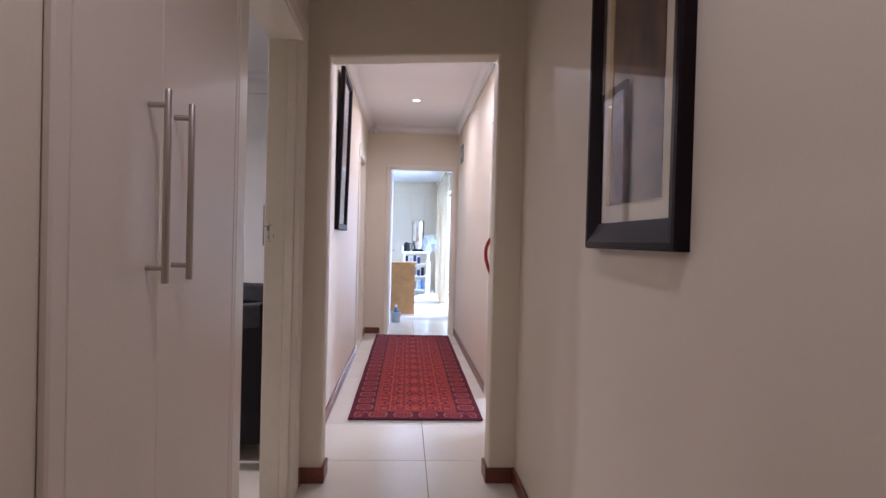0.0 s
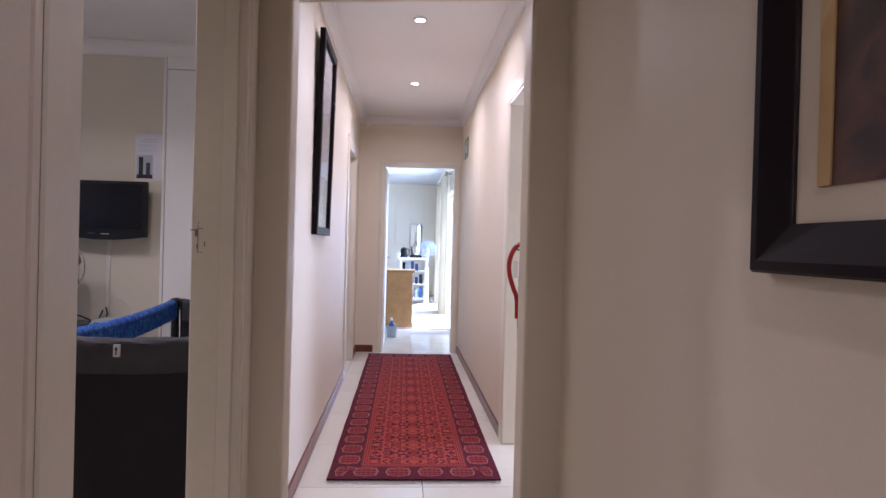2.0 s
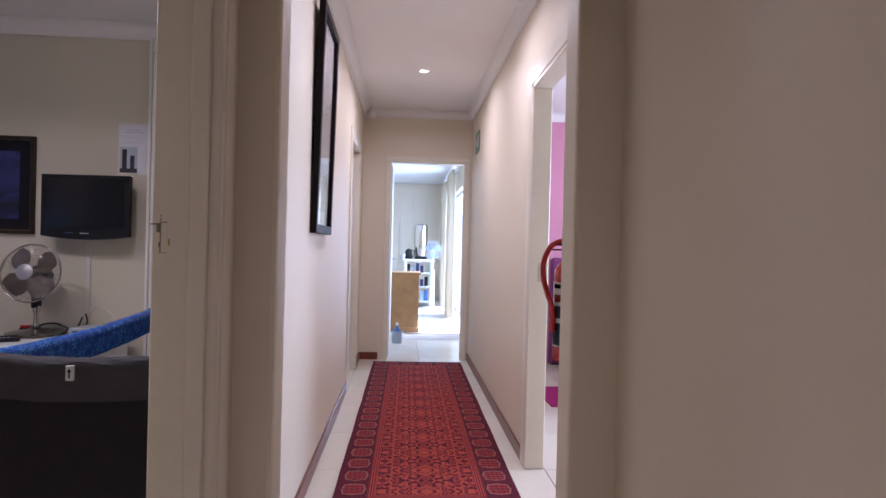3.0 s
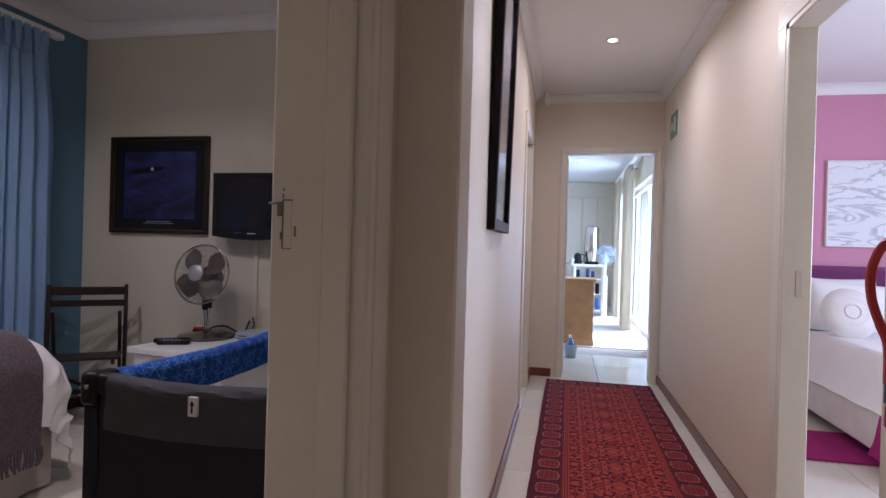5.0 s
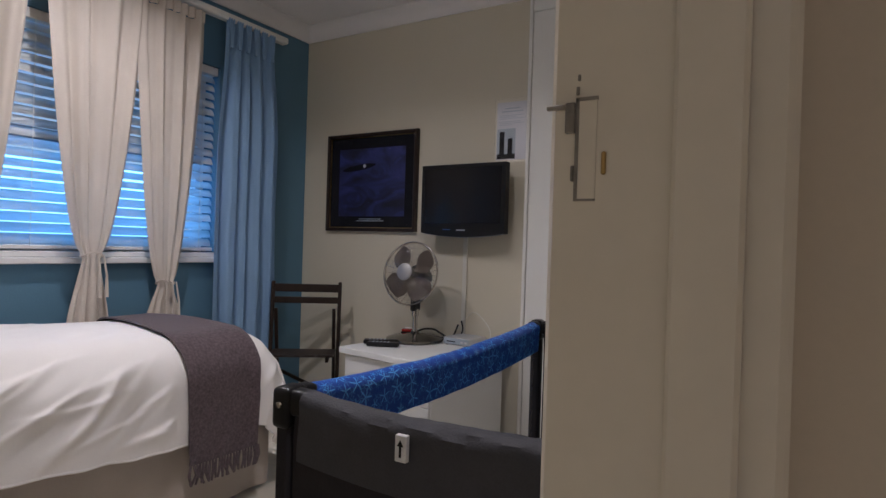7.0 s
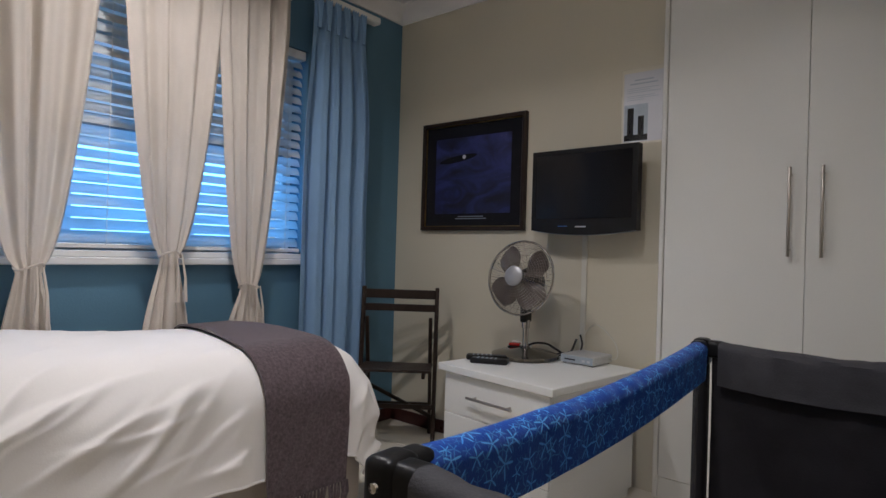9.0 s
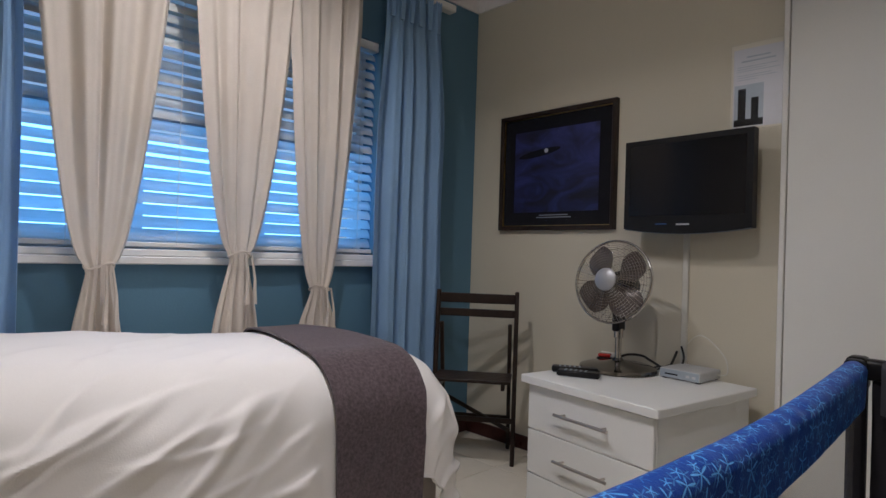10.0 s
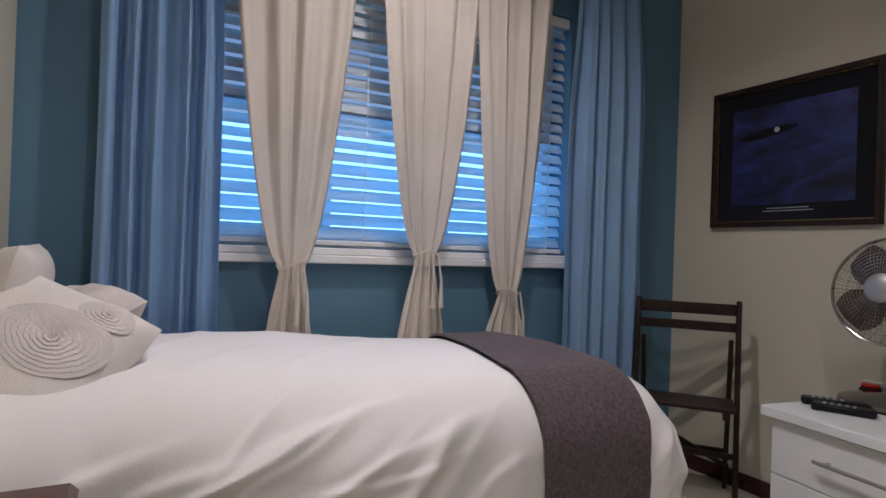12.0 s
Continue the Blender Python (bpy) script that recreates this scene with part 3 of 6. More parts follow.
# ---- the runner
def rug_mat():
    m = mat("red_woven_wool", (0.3, 0.03, 0.03), 0.95, fine=300, bump=0.09, spec=0.08)
    n, l = m.node_tree.nodes, m.node_tree.links

    def math_(op, a, b=None, c=None):
        q = n.new("ShaderNodeMath")
        q.operation = op
        for i, v in enumerate((a, b, c)):
            if v is None:
                continue
            if isinstance(v, (int, float)):
                q.inputs[i].default_value = v
            else:
                l.new(v, q.inputs[i])
        return q.outputs[0]
    tc = n.new("ShaderNodeTexCoord")
    sx = n.new("ShaderNodeSeparateXYZ")
    l.new(tc.outputs["Object"], sx.inputs[0])
    ax = math_("ABSOLUTE", sx.outputs[0])
    ay = math_("ABSOLUTE", sx.outputs[1])
    edge = math_("MINIMUM", math_("SUBTRACT", 0.435, ax), math_("SUBTRACT", 1.66, ay))

    nz = n.new("ShaderNodeTexNoise")
    nz.inputs["Scale"].default_value, nz.inputs["Detail"].default_value = 60.0, 5
    l.new(tc.outputs["Object"], nz.inputs["Vector"])
    jit = math_("MULTIPLY", math_("SUBTRACT", nz.outputs["Fac"], 0.5), 0.010)
    X, Y = math_("ADD", sx.outputs[0], jit), math_("ADD", sx.outputs[1], jit)

    def wave(v, period, phase=0.0):
        return math_("SINE", math_("MULTIPLY_ADD", v, 2 * math.pi / period, phase))
    brk = n.new("ShaderNodeTexNoise")
    brk.inputs["Scale"].default_value, brk.inputs["Detail"].default_value = 34.0, 2
    l.new(tc.outputs["Object"], brk.inputs["Vector"])
    gaps = math_("GREATER_THAN", brk.outputs["Fac"], 0.36)
    # field: knotted figures mirrored about the middle and about each row
    KN = 0.0088
    mx = math_("MULTIPLY", math_("FLOOR", math_("DIVIDE", math_("ABSOLUTE", math_("ADD", sx.outputs[0], math_("MULTIPLY", jit, 0.4))), KN)), KN)
    rowm = math_("MULTIPLY", math_("ABSOLUTE", math_("SUBTRACT", math_("FRACT", math_("DIVIDE", Y, 0.26)), 0.5)), 0.26)
    my = math_("MULTIPLY", math_("FLOOR", math_("DIVIDE", rowm, KN)), KN)
    vec = n.new("ShaderNodeCombineXYZ")
    l.new(mx, vec.inputs[0])
    l.new(my, vec.inputs[1])
    fig = n.new("ShaderNodeTexNoise")
    fig.inputs["Scale"].default_value, fig.inputs["Detail"].default_value = 46.0, 1.0
    l.new(vec.outputs[0], fig.inputs["Vector"])
    large = n.new("ShaderNodeTexNoise")
    large.inputs["Scale"].default_value, large.inputs["Detail"].default_value = 15.0, 0.0
    l.new(vec.outputs[0], large.inputs["Vector"])
    marks = math_("GREATER_THAN", fig.outputs["Fac"], 0.535)
    field = math_("ADD", math_("MULTIPLY", marks, 0.92), math_("MULTIPLY", math_("GREATER_THAN", large.outputs["Fac"], 0.56), 0.28))
    # border: lantern figures with bars, outlined in fawn
    along = n.new("ShaderNodeMix")
    along.data_type = "FLOAT"
    side = math_("LESS_THAN", math_("SUBTRACT", 0.435, ax), math_("SUBTRACT", 1.66, ay))
    l.new(side, along.inputs[0])
    l.new(X, along.inputs[2])
    l.new(Y, along.inputs[3])
    u = math_("ABSOLUTE", math_("SUBTRACT", math_("FRACT", math_("DIVIDE", along.outputs[0], 0.165)), 0.5))
    w = math_("ABSOLUTE", math_("DIVIDE", math_("SUBTRACT", edge, 0.088), 0.055))
    r = math_("ADD", math_("MAXIMUM", math_("MULTIPLY", u, 2.3), math_("MULTIPLY", w, 0.85)), math_("MULTIPLY", w, math_("MULTIPLY", u, 0.6)))
    inside = math_("LESS_THAN", r, 0.80)
    rim = math_("LESS_THAN", math_("ABSOLUTE", math_("SUBTRACT", r, 0.86)), 0.065)
    bars = math_("GREATER_THAN", math_("ADD", wave(Y, 0.030), math_("MULTIPLY", wave(X, 0.024), 0.6)), 0.15)
    border = math_("SUBTRACT", 0.86, math_("MULTIPLY", inside, math_("SUBTRACT", 0.60, math_("MULTIPLY", bars, 0.50))))
    inb = math_("LESS_THAN", edge, 0.158)
    guard = math_("LESS_THAN", math_("ABSOLUTE", math_("SUBTRACT", edge, 0.176)), 0.020)
    gdark = math_("GREATER_THAN", math_("ADD", math_("SINE", math_("MULTIPLY", edge, 520.0)), math_("MULTIPLY", wave(math_("ADD", X, Y), 0.02), 0.5)), 0.1)
    pat = math_("ADD", math_("MULTIPLY", inb, border), math_("MULTIPLY", math_("SUBTRACT", 1.0, inb), field))
    pat = math_("ADD", math_("MULTIPLY", guard, math_("MULTIPLY", gdark, 0.8)), math_("MULTIPLY", math_("SUBTRACT", 1.0, guard), pat))
    dark = math_("MINIMUM", 1.0, math_("MULTIPLY", pat, math_("ADD", 0.50, math_("MULTIPLY", nz.outputs["Fac"], 0.85))))
    rp = n.new("ShaderNodeValToRGB")
    rp.color_ramp.elements[0].color = (0.385, 0.068, 0.046, 1)
    rp.color_ramp.elements[1].color = (0.055, 0.012, 0.026, 1)
    e = rp.color_ramp.elements.new(0.45)
    e.color = (0.19, 0.027, 0.036, 1)
    l.new(dark, rp.inputs[0])
    mixn = n.new("ShaderNodeMix")
    mixn.data_type = "RGBA"
    l.new(math_("MULTIPLY", math_("MULTIPLY", rim, math_("MULTIPLY", inb, gaps)), 0.42), mixn.inputs[0])
    l.new(rp.outputs[0], mixn.inputs[6])
    mixn.inputs[7].default_value = (0.52, 0.27, 0.20, 1)
    l.new(mixn.outputs[2], n["Principled BSDF"].inputs["Base Color"])
    return m


M_RUG = rug_mat()
rug = thing("runner_rug", (-0.075, 5.22, 0.0), "long deep red patterned wool runner with dark borders on the tiles", "rug", turn=-0.3)


def rug_top(u, v):
    x, y = (u - 0.5) * 0.87, (v - 0.5) * 3.33
    z = 0.009 + 0.0025 * noise.noise((x * 3, y * 2, 1.0))
    wob = 0.004 * noise.noise((y * 3, 5.0, 0.0))
    return (x + wob, y + 0.003 * noise.noise((x * 9, 2.0, y)), z)


bm = add_grid(bmesh.new(), 14, 50, rug_top)
part("woven_cloth", thicken(bm, -0.008), M_RUG, rug, "", True)
for s in (-1, 1):
    bm = bmesh.new()
    for k in range(120):
        x = -0.43 + 0.86 * k / 119
        y0 = s * 1.664
        dx = random.uniform(-0.008, 0.008)
        ln = random.uniform(0.014, 0.03)
        add_tube(bm, [(x, y0, 0.007), (x + dx, y0 + s * ln, 0.003)], 0.0016, 4)
    part("fringe", bm, M_CUSH, rug, "short cream fringe")


# ---- ceiling fittings
def downlight(x, y, z, lit=True):
    root = thing("ceiling_downlight", (x, y, z), "small round recessed ceiling downlight, lit" if lit else "small round recessed ceiling downlight", "ceiling light", "ceiling downlights")
    part("ring", add_lathe(bmesh.new(), [(0.030, -0.001), (0.030, -0.006), (0.038, -0.008), (0.047, -0.005), (0.048, 0.0)], n=28), M_WPLAS, root, "white trim ring", True)
    part("bulb", add_lathe(bmesh.new(), [(0.029, -0.001), (0.029, -0.003), (0.015, -0.005), (0.002, -0.0055)], n=24), M_BULB if lit else M_WPLAS, root, "glowing lamp face", True)


for lx, ly, lz in LIGHTS:
    downlight(lx, ly, H)
# made-up fitting for the added lobby lamp, out of view
downlight(-0.15, 0.35, H)
for lx, ly in ((-2.80, 3.35), (-1.62, 3.0)):
    downlight(lx, ly, HB)
for ly in (9.6, 11.2):
    downlight(-0.15, ly, 2.6)

sen = thing("motion_sensor", (-0.57, 6.93, 2.44), "small white ceiling motion sensor in the corner", "sensor", turn=30)
part("body", boxes(((-0.03, -0.025, 0.0), (0.03, 0.025, 0.075)), bev=0.012), M_WPLAS, sen, "", True)
part("bracket", add_cyl(bmesh.new(), (0, 0, 0.07), (0, 0, 0.12), 0.012), M_WPLAS, sen)

sign = thing("exit_sign", (CR, 6.60, 2.08), "small green safety sign on the corridor wall", "sign")
part("board", boxes(((-0.008, -0.13, 0.0), (0, 0.13, 0.20)), bev=0.002), M_GREEN, sign)
part("pictogram", boxes(((-0.0095, -0.09, 0.04), (-0.008, -0.02, 0.16)), ((-0.0095, 0.02, 0.07), (-0.008, 0.09, 0.13))), M_PAPER, sign, "pale pictogram")

# ---- fire extinguisher
ex = thing("fire_extinguisher", (0.376, 3.065, 0.785), "red fire extinguisher with a printed label hung on the wall", "fire extinguisher")
part("cylinder", add_lathe(bmesh.new(), [(0.02, 0.0), (0.066, 0.0), (0.071, 0.006), (0.071, 0.34), (0.066, 0.375), (0.05, 0.40), (0.03, 0.415), (0.022, 0.425)], n=32), M_RED, ex, "", True)
lab = part("label", add_lathe(bmesh.new(), [(0.0713, 0.06), (0.0722, 0.06), (0.0722, 0.32), (0.0713, 0.32)], n=32), M_PAPER, ex, "white instruction label", True)
for z0, z1, mm in ((0.065, 0.155, M_NAVY), (0.175, 0.225, M_NAVY), (0.24, 0.27, M_RED), (0.295, 0.312, M_INK)):
    bm = bmesh.new()
    for k in range(6):
        a0, a1 = radians(k * 60 + 4), radians(k * 60 + (58 if z0 < 0.1 else 50))
        for st in range(5):
            p = [a0 + (a1 - a0) * q / 5 for q in (st, st + 1)]
            v = [bm.verts.new((0.0728 * math.cos(a), 0.0728 * math.sin(a), z)) for a, z in ((p[0], z0), (p[1], z0), (p[1], z1), (p[0], z1))]
            bm.faces.new(v)
    bmesh.ops.solidify(bm, geom=list(bm.faces), thickness=0.0004)
    part("print_panel", bm, mm, lab, "printed panels and bars", True)
part("valve", add_lathe(bmesh.new(), [(0.018, 0.42), (0.018, 0.45), (0.024, 0.452), (0.024, 0.47), (0.01, 0.475)], n=16), M_STEEL, ex, "steel valve", True)
part("lever", boxes(((-0.075, -0.010, 0.468), (0.02, 0.010, 0.476)), ((-0.085, -0.010, 0.448), (0.0, 0.010, 0.455)), bev=0.002), M_PLASTIC, ex, "black squeeze lever")
part("hose", add_tube(bmesh.new(), spline([(0.0, 0, 0.470), (-0.045, 0, 0.487), (-0.092, -0.005, 0.462), (-0.119, -0.01, 0.400), (-0.118, -0.012, 0.330), (-0.098, -0.014, 0.262), (-0.082, -0.016, 0.215), (-0.079, -0.018, 0.12)]), 0.011, 10), M_RED, ex, "red rubber hose", True)
part("bracket", boxes(((0.069, -0.02, 0.30), (0.111, 0.02, 0.42)), bev=0.003), M_STEEL, ex)
ex.scale = (0.88, 0.88, 0.86)

# lock keeper cut into the far jamb of the bedroom doorway
JY = DY1 - 0.03
# flat plate in the jamb's paint in place of a sunk mortise
part("keeper_recess", boxes(((-0.7795, JY - 0.0012, 1.1445), (-0.7665, JY + 0.0005, 1.2155))), M_GLOSS, f1, "pale flat plate standing for the lock mortise")
# dark strips put in for the shade inside the mortise edges
part("slot_shade_lines", boxes(((-0.7815, JY - 0.0018, 1.1445), (-0.7790, JY + 0.0005, 1.2155)), ((-0.7815, JY - 0.0018, 1.1430), (-0.7665, JY + 0.0005, 1.1445)), ((-0.7815, JY - 0.0018, 1.2135), (-0.7660, JY + 0.0005, 1.2160))), M_IRON, f1, "dark lines for the shade along the slot edges")
part("strike_plate", boxes(((-0.7885, JY - 0.0042, 1.191), (-0.7815, JY + 0.0005, 1.2125)), ((-0.8030, JY - 0.0032, 1.2085), (-0.7885, JY + 0.0005, 1.2118)), ((-0.7840, JY - 0.0030, 1.157), (-0.7815, JY + 0.0005, 1.168)), bev=0.0006), M_IRON, f1, "worn grey lock keeper")
part("dark_mark", boxes(((-0.7818, JY - 0.0012, 1.218), (-0.7795, JY + 0.0005, 1.224)), ((-0.7810, JY - 0.0012, 1.228), (-0.7790, JY + 0.0005, 1.2325)), bev=0.0004), M_IRON, f1, "small dark marks above the slot")
part("keeper_edge", boxes(((-0.7625, JY - 0.0025, 1.161), (-0.7592, JY + 0.0005, 1.177)), bev=0.001), M_BRASS, f1, "brass catch")
part("strike_plate", boxes(((CR + 0.035, PD1 - 0.034, 1.0), (CR + 0.06, PD1 - 0.029, 1.10)), bev=0.001), M_STEEL, bpy.data.objects["door_frame_2"])

# closed door in the corridor's side wall
dl = thing("door_1", (CL - 0.06, 6.20, 0), "closed white painted flush door", "door")
tagged(dl, kind="structure")
part("leaf", boxes(((-0.02, -0.368, 0.006), (0.02, 0.368, DH - 0.034)), bev=0.003), M_WHITE, dl)


# ---------------------------------------------------------------- curtains
def curtain_panel(name, root, xc, y_of, z0, z1, folds, depth, material, nu=90, nv=40, seed=0.0, taper=None):
    """A pleated hanging cloth in a plane x = xc; y_of(u, z) gives the place across."""
    def f(u, v):
        z = z0 + (z1 - z0) * v
        y = y_of(u, z)
        k = taper(z) if taper else 1.0
        ph = 2 * math.pi * folds * (u + 0.024 * math.sin(seed + u * 13) + 0.016 * noise.noise((u * 6, z * 1.1, seed)))
        x = xc + depth * k * (math.sin(ph) + 0.35 * math.sin(2.1 * ph + seed)) + 0.012 * noise.noise((u * 5 + seed, z * 1.3, 3.0))
        return (x, y, z)
    bm = add_grid(bmesh.new(), nu, nv, f)
    thicken(bm, 0.0015)
    return part(name, bm, material, root, "", True)


def smooth(a, b, x):
    t = max(0.0, min(1.0, (x - a) / (b - a)))
    return t * t * (3 - 2 * t)


def tied_curtain(yt0, yt1, ytie, ztie, yb0, yb1, seed, ztop=2.30):
    """A cream curtain gathered by its own tie."""
    root = thing("tied_curtain", (0, 0, 0), "sheer cream curtain gathered in a knot at sill height", "curtain", "cream curtains at the window")
    xc = WX + 0.115

    def y_of(u, z):
        if z > ztie:
            k = min(1.0, (z - ztie) / 1.25) ** 0.56
            w0 = 0.045
            a, b = ytie - w0 + (yt0 - ytie + w0) * k, ytie + w0 + (yt1 - ytie - w0) * k
        else:
            k = smooth(0, ztie - 0.62, ztie - z) ** 0.7
            a, b = ytie - 0.04 + (yb0 - ytie + 0.04) * k, ytie + 0.04 + (yb1 - ytie - 0.04) * k
        return a + (b - a) * u
    curtain_panel("cloth", root, xc, y_of, 0.40, ztop, 3.6, 0.019, M_CREAMC, 110, 70, seed, lambda z: 0.40 + 0.60 * smooth(0.0, 0.5, abs(z - ztie)))
    pts = [(xc + 0.036 * math.cos(a), ytie + 0.046 * math.sin(a), ztie + 0.012 * math.sin(a * 2 + seed)) for a in (2 * math.pi * k / 20 for k in range(20))]
    part("tie", add_tube(bmesh.new(), pts, 0.005, 6, loop=True), M_CREAMC, root, "twisted cream tie", True)
    bm = bmesh.new()
    for q in range(2):
        add_tube(bm, [(xc + 0.05, ytie + 0.01 + q * 0.02, ztie), (xc + 0.06, ytie + 0.012 + q * 0.03, ztie - 0.10), (xc + 0.055, ytie + 0.01 + q * 0.035, ztie - 0.20)], lambda u: 0.004 + 0.007 * u * u, 6)
    part("tie_end", bm, M_CREAMC, root, "", True)
    bm = bmesh.new()
    add_grid(bm, 60, 4, lambda u, v: (xc + 0.01 * math.sin(u * 2 * math.pi * 9), yt0 + (yt1 - yt0) * u, ztop + 0.06 * v))
    part("heading", thicken(bm, 0.003), M_CREAMC, root, "gathered curtain heading", True)


tied_curtain(2.79, 3.26, 3.03, 0.968, 2.94, 3.12, 0.3)
tied_curtain(3.30, 3.78, 3.535, 1.02, 3.42, 3.64, 1.7)
tied_curtain(3.72, 4.11, 3.915, 0.878, 3.80, 4.02, 3.1)


def blue_curtain(y0, y1, flare, seed):
    root = thing("blue_curtain", (0, 0, 0), "blue lined curtain hanging in pinch pleats", "curtain", "blue curtains at the window")
    xc = WX + 0.10

    def y_of(u, z):
        k = smooth(2.4, 1.6, z)
        a, b = y0 - flare[0] * k, y1 + flare[1] * k
        return a + (b - a) * u + 0.01 * noise.noise((u * 4, z, seed))
    curtain_panel("cloth", root, xc, y_of, 0.03, 2.375, 5, 0.027, M_BLUEC, 110, 40, seed, lambda z: 0.45 + 0.55 * smooth(2.40, 1.9, z))
    bm = bmesh.new()
    for k in range(6):
        yc = y0 + (y1 - y0) * (k + 0.5) / 6
        for q in (-1, 0, 1):
            add_tube(bm, [(xc + 0.022, yc + q * 0.006, 2.22), (xc + 0.026, yc + q * 0.007, 2.285), (xc + 0.020, yc + q * 0.016, 2.385)], 0.008, 6)
    part("pinch_pleats", bm, M_BLUEC, root, "", True)


blue_curtain(4.25, 4.62, (0.045, 0.05), 0.9)
blue_curtain(2.47, 2.76, (0.02, 0.04), 2.2)
rail = thing("curtain_rail", (0, 0, 0), "white curtain rail fixed above the window", "curtain rail")
part("rail", boxes(((WX + 0.065, 2.30, 2.372), (WX + 0.125, 4.725, 2.412)), bev=0.008), M_WPLAS, rail)
for y in (2.5, 3.55, 4.66):
    part("bracket", boxes(((WX, y - 0.015, 2.377), (WX + 0.066, y + 0.015, 2.407)), bev=0.003), M_WPLAS, rail)

# ---------------------------------------------------------------- window and blind
win = thing("window_1", (WX - 0.16, 0, 0), "white framed window behind a slatted blind", "window")
tagged(win, kind="structure")
fr = bmesh.new()
for a, b in (((-0.03, WY0, WZ0), (0.03, WY0 + 0.05, WZ1)), ((-0.03, WY1 - 0.05, WZ0), (0.03, WY1, WZ1)), ((-0.03, WY0 + 0.05, WZ0), (0.03, WY1 - 0.05, WZ0 + 0.05)), ((-0.03, WY0 + 0.05, WZ1 - 0.05), (0.03, WY1 - 0.05, WZ1))):
    add_box(fr, a, b, 0.004)
wf = part("window_frame", fr, M_WHITE, win)
part("mullion", boxes(((-0.025, 3.20, WZ0 + 0.05), (0.025, 3.24, WZ1 - 0.05)), ((-0.025, 3.73, WZ0 + 0.05), (0.025, 3.77, WZ1 - 0.05)), bev=0.003), M_WHITE, win)
part("transom", boxes(((-0.028, WY0 + 0.05, 1.55), (0.022, WY1 - 0.05, 1.61)), bev=0.003), M_GREYP, win, "grey transom rail")
for a, b in ((WY0 + 0.05, 3.20), (3.24, 3.73), (3.77, WY1 - 0.05)):
    for z0, z1 in ((WZ0 + 0.05, 1.55), (1.61, WZ1 - 0.05)):
        pn = part("pane", boxes(((-0.003, a, z0), (0.003, b, z1))), M_GLASS, win)
        pn.visible_shadow = False
part("window_sill", boxes(((0.16 - 0.16, WY0 - 0.02, 0.972), (0.16 + 0.045, WY1 + 0.02, 1.002)), ((0.0, WY0, 1.002), (0.16 + 0.02, WY1, WZ0)), bev=0.004), M_WHITE, win, "white window board")

blind = thing("venetian_blind", (WX - 0.035, 0, 0), "white venetian blind with its slats nearly closed", "blind")
part("headrail", boxes(((-0.03, WY0 + 0.012, WZ1 - 0.05), (0.03, WY1 - 0.012, WZ1 - 0.004)), bev=0.003), M_WPLAS, blind)
part("bottom_rail", boxes(((-0.025, WY0 + 0.015, 1.036), (0.025, WY1 - 0.015, 1.058)), bev=0.004), M_WPLAS, blind)
n_sl = 21
bm = bmesh.new()
prof = [(-0.025 + 0.05 * q / 4, 0.006 * (1 - ((q - 2) / 2) ** 2)) for q in range(5)]
rings = [[bm.verts.new((p, y, h)) for p, h in prof] for y in (WY0 + 0.02, WY1 - 0.02)]
ring_faces(bm, rings, closed_u=False)
bmesh.ops.solidify(bm, geom=list(bm.faces), thickness=0.0014)
slat_me = mesh("slat", bm, M_SLAT, False)
for k in range(n_sl):
    z = 1.088 + k * (WZ1 - 0.075 - 1.088) / (n_sl - 1)
    sl = new("slat", slat_me)
    sl.parent = blind
    ang = 52 if k in (6, 7) else 62 if k < 6 else 59
    sl.matrix_basis = pose(0, 0, z, 0, ang)
for y in (2.95, 3.33, 3.62, 4.05, 4.2):
    part("ladder_cord", add_cyl(bmesh.new(), (0.027, y, 1.05), (0.027, y, WZ1 - 0.05), 0.0018, 6), M_WPLAS, blind)

# ---------------------------------------------------------------- bed
bed = thing("single_bed", (0, 0, 0), "single bed made up with a beige valance", "bed")
part("base", boxes(((-3.46, 2.24, 0.10), (-2.68, 3.88, 0.40)), bev=0.02), M_VALANCE, bed)
part("mattress", boxes(((-3.48, 2.22, 0.40), (-2.70, 3.86, 0.64)), bev=0.05), M_DUVET, bed)
bm = bmesh.new()
loop = []
for k in range(121):
    u = k / 120
    L = 1.66 + 0.80
    s = u * L
    if s < 1.66:
        p = (-2.66, 2.24 + s)
        nrm = (1, 0)
    else:
        p = (-2.66 - (s - 1.66), 3.90)
        nrm = (0, 1)
    w = 0.006 * math.sin(s * 31) + 0.008 * noise.noise((s * 4, 1, 1))
    loop.append((p[0] + nrm[0] * w, p[1] + nrm[1] * w))
add_grid(bm, 120, 3, lambda u, v: (loop[round(u * 120)][0], loop[round(u * 120)][1], 0.02 + 0.36 * v))
part("valance", thicken(bm, 0.003), M_VALANCE, bed, "beige gathered valance", True)
for x, y in ((-3.4, 2.3), (-2.74, 2.3), (-3.4, 3.82), (-2.74, 3.82)):
    part("leg", add_cyl(bmesh.new(), (x, y, 0), (x, y, 0.10), 0.03), M_DARKW, bed)


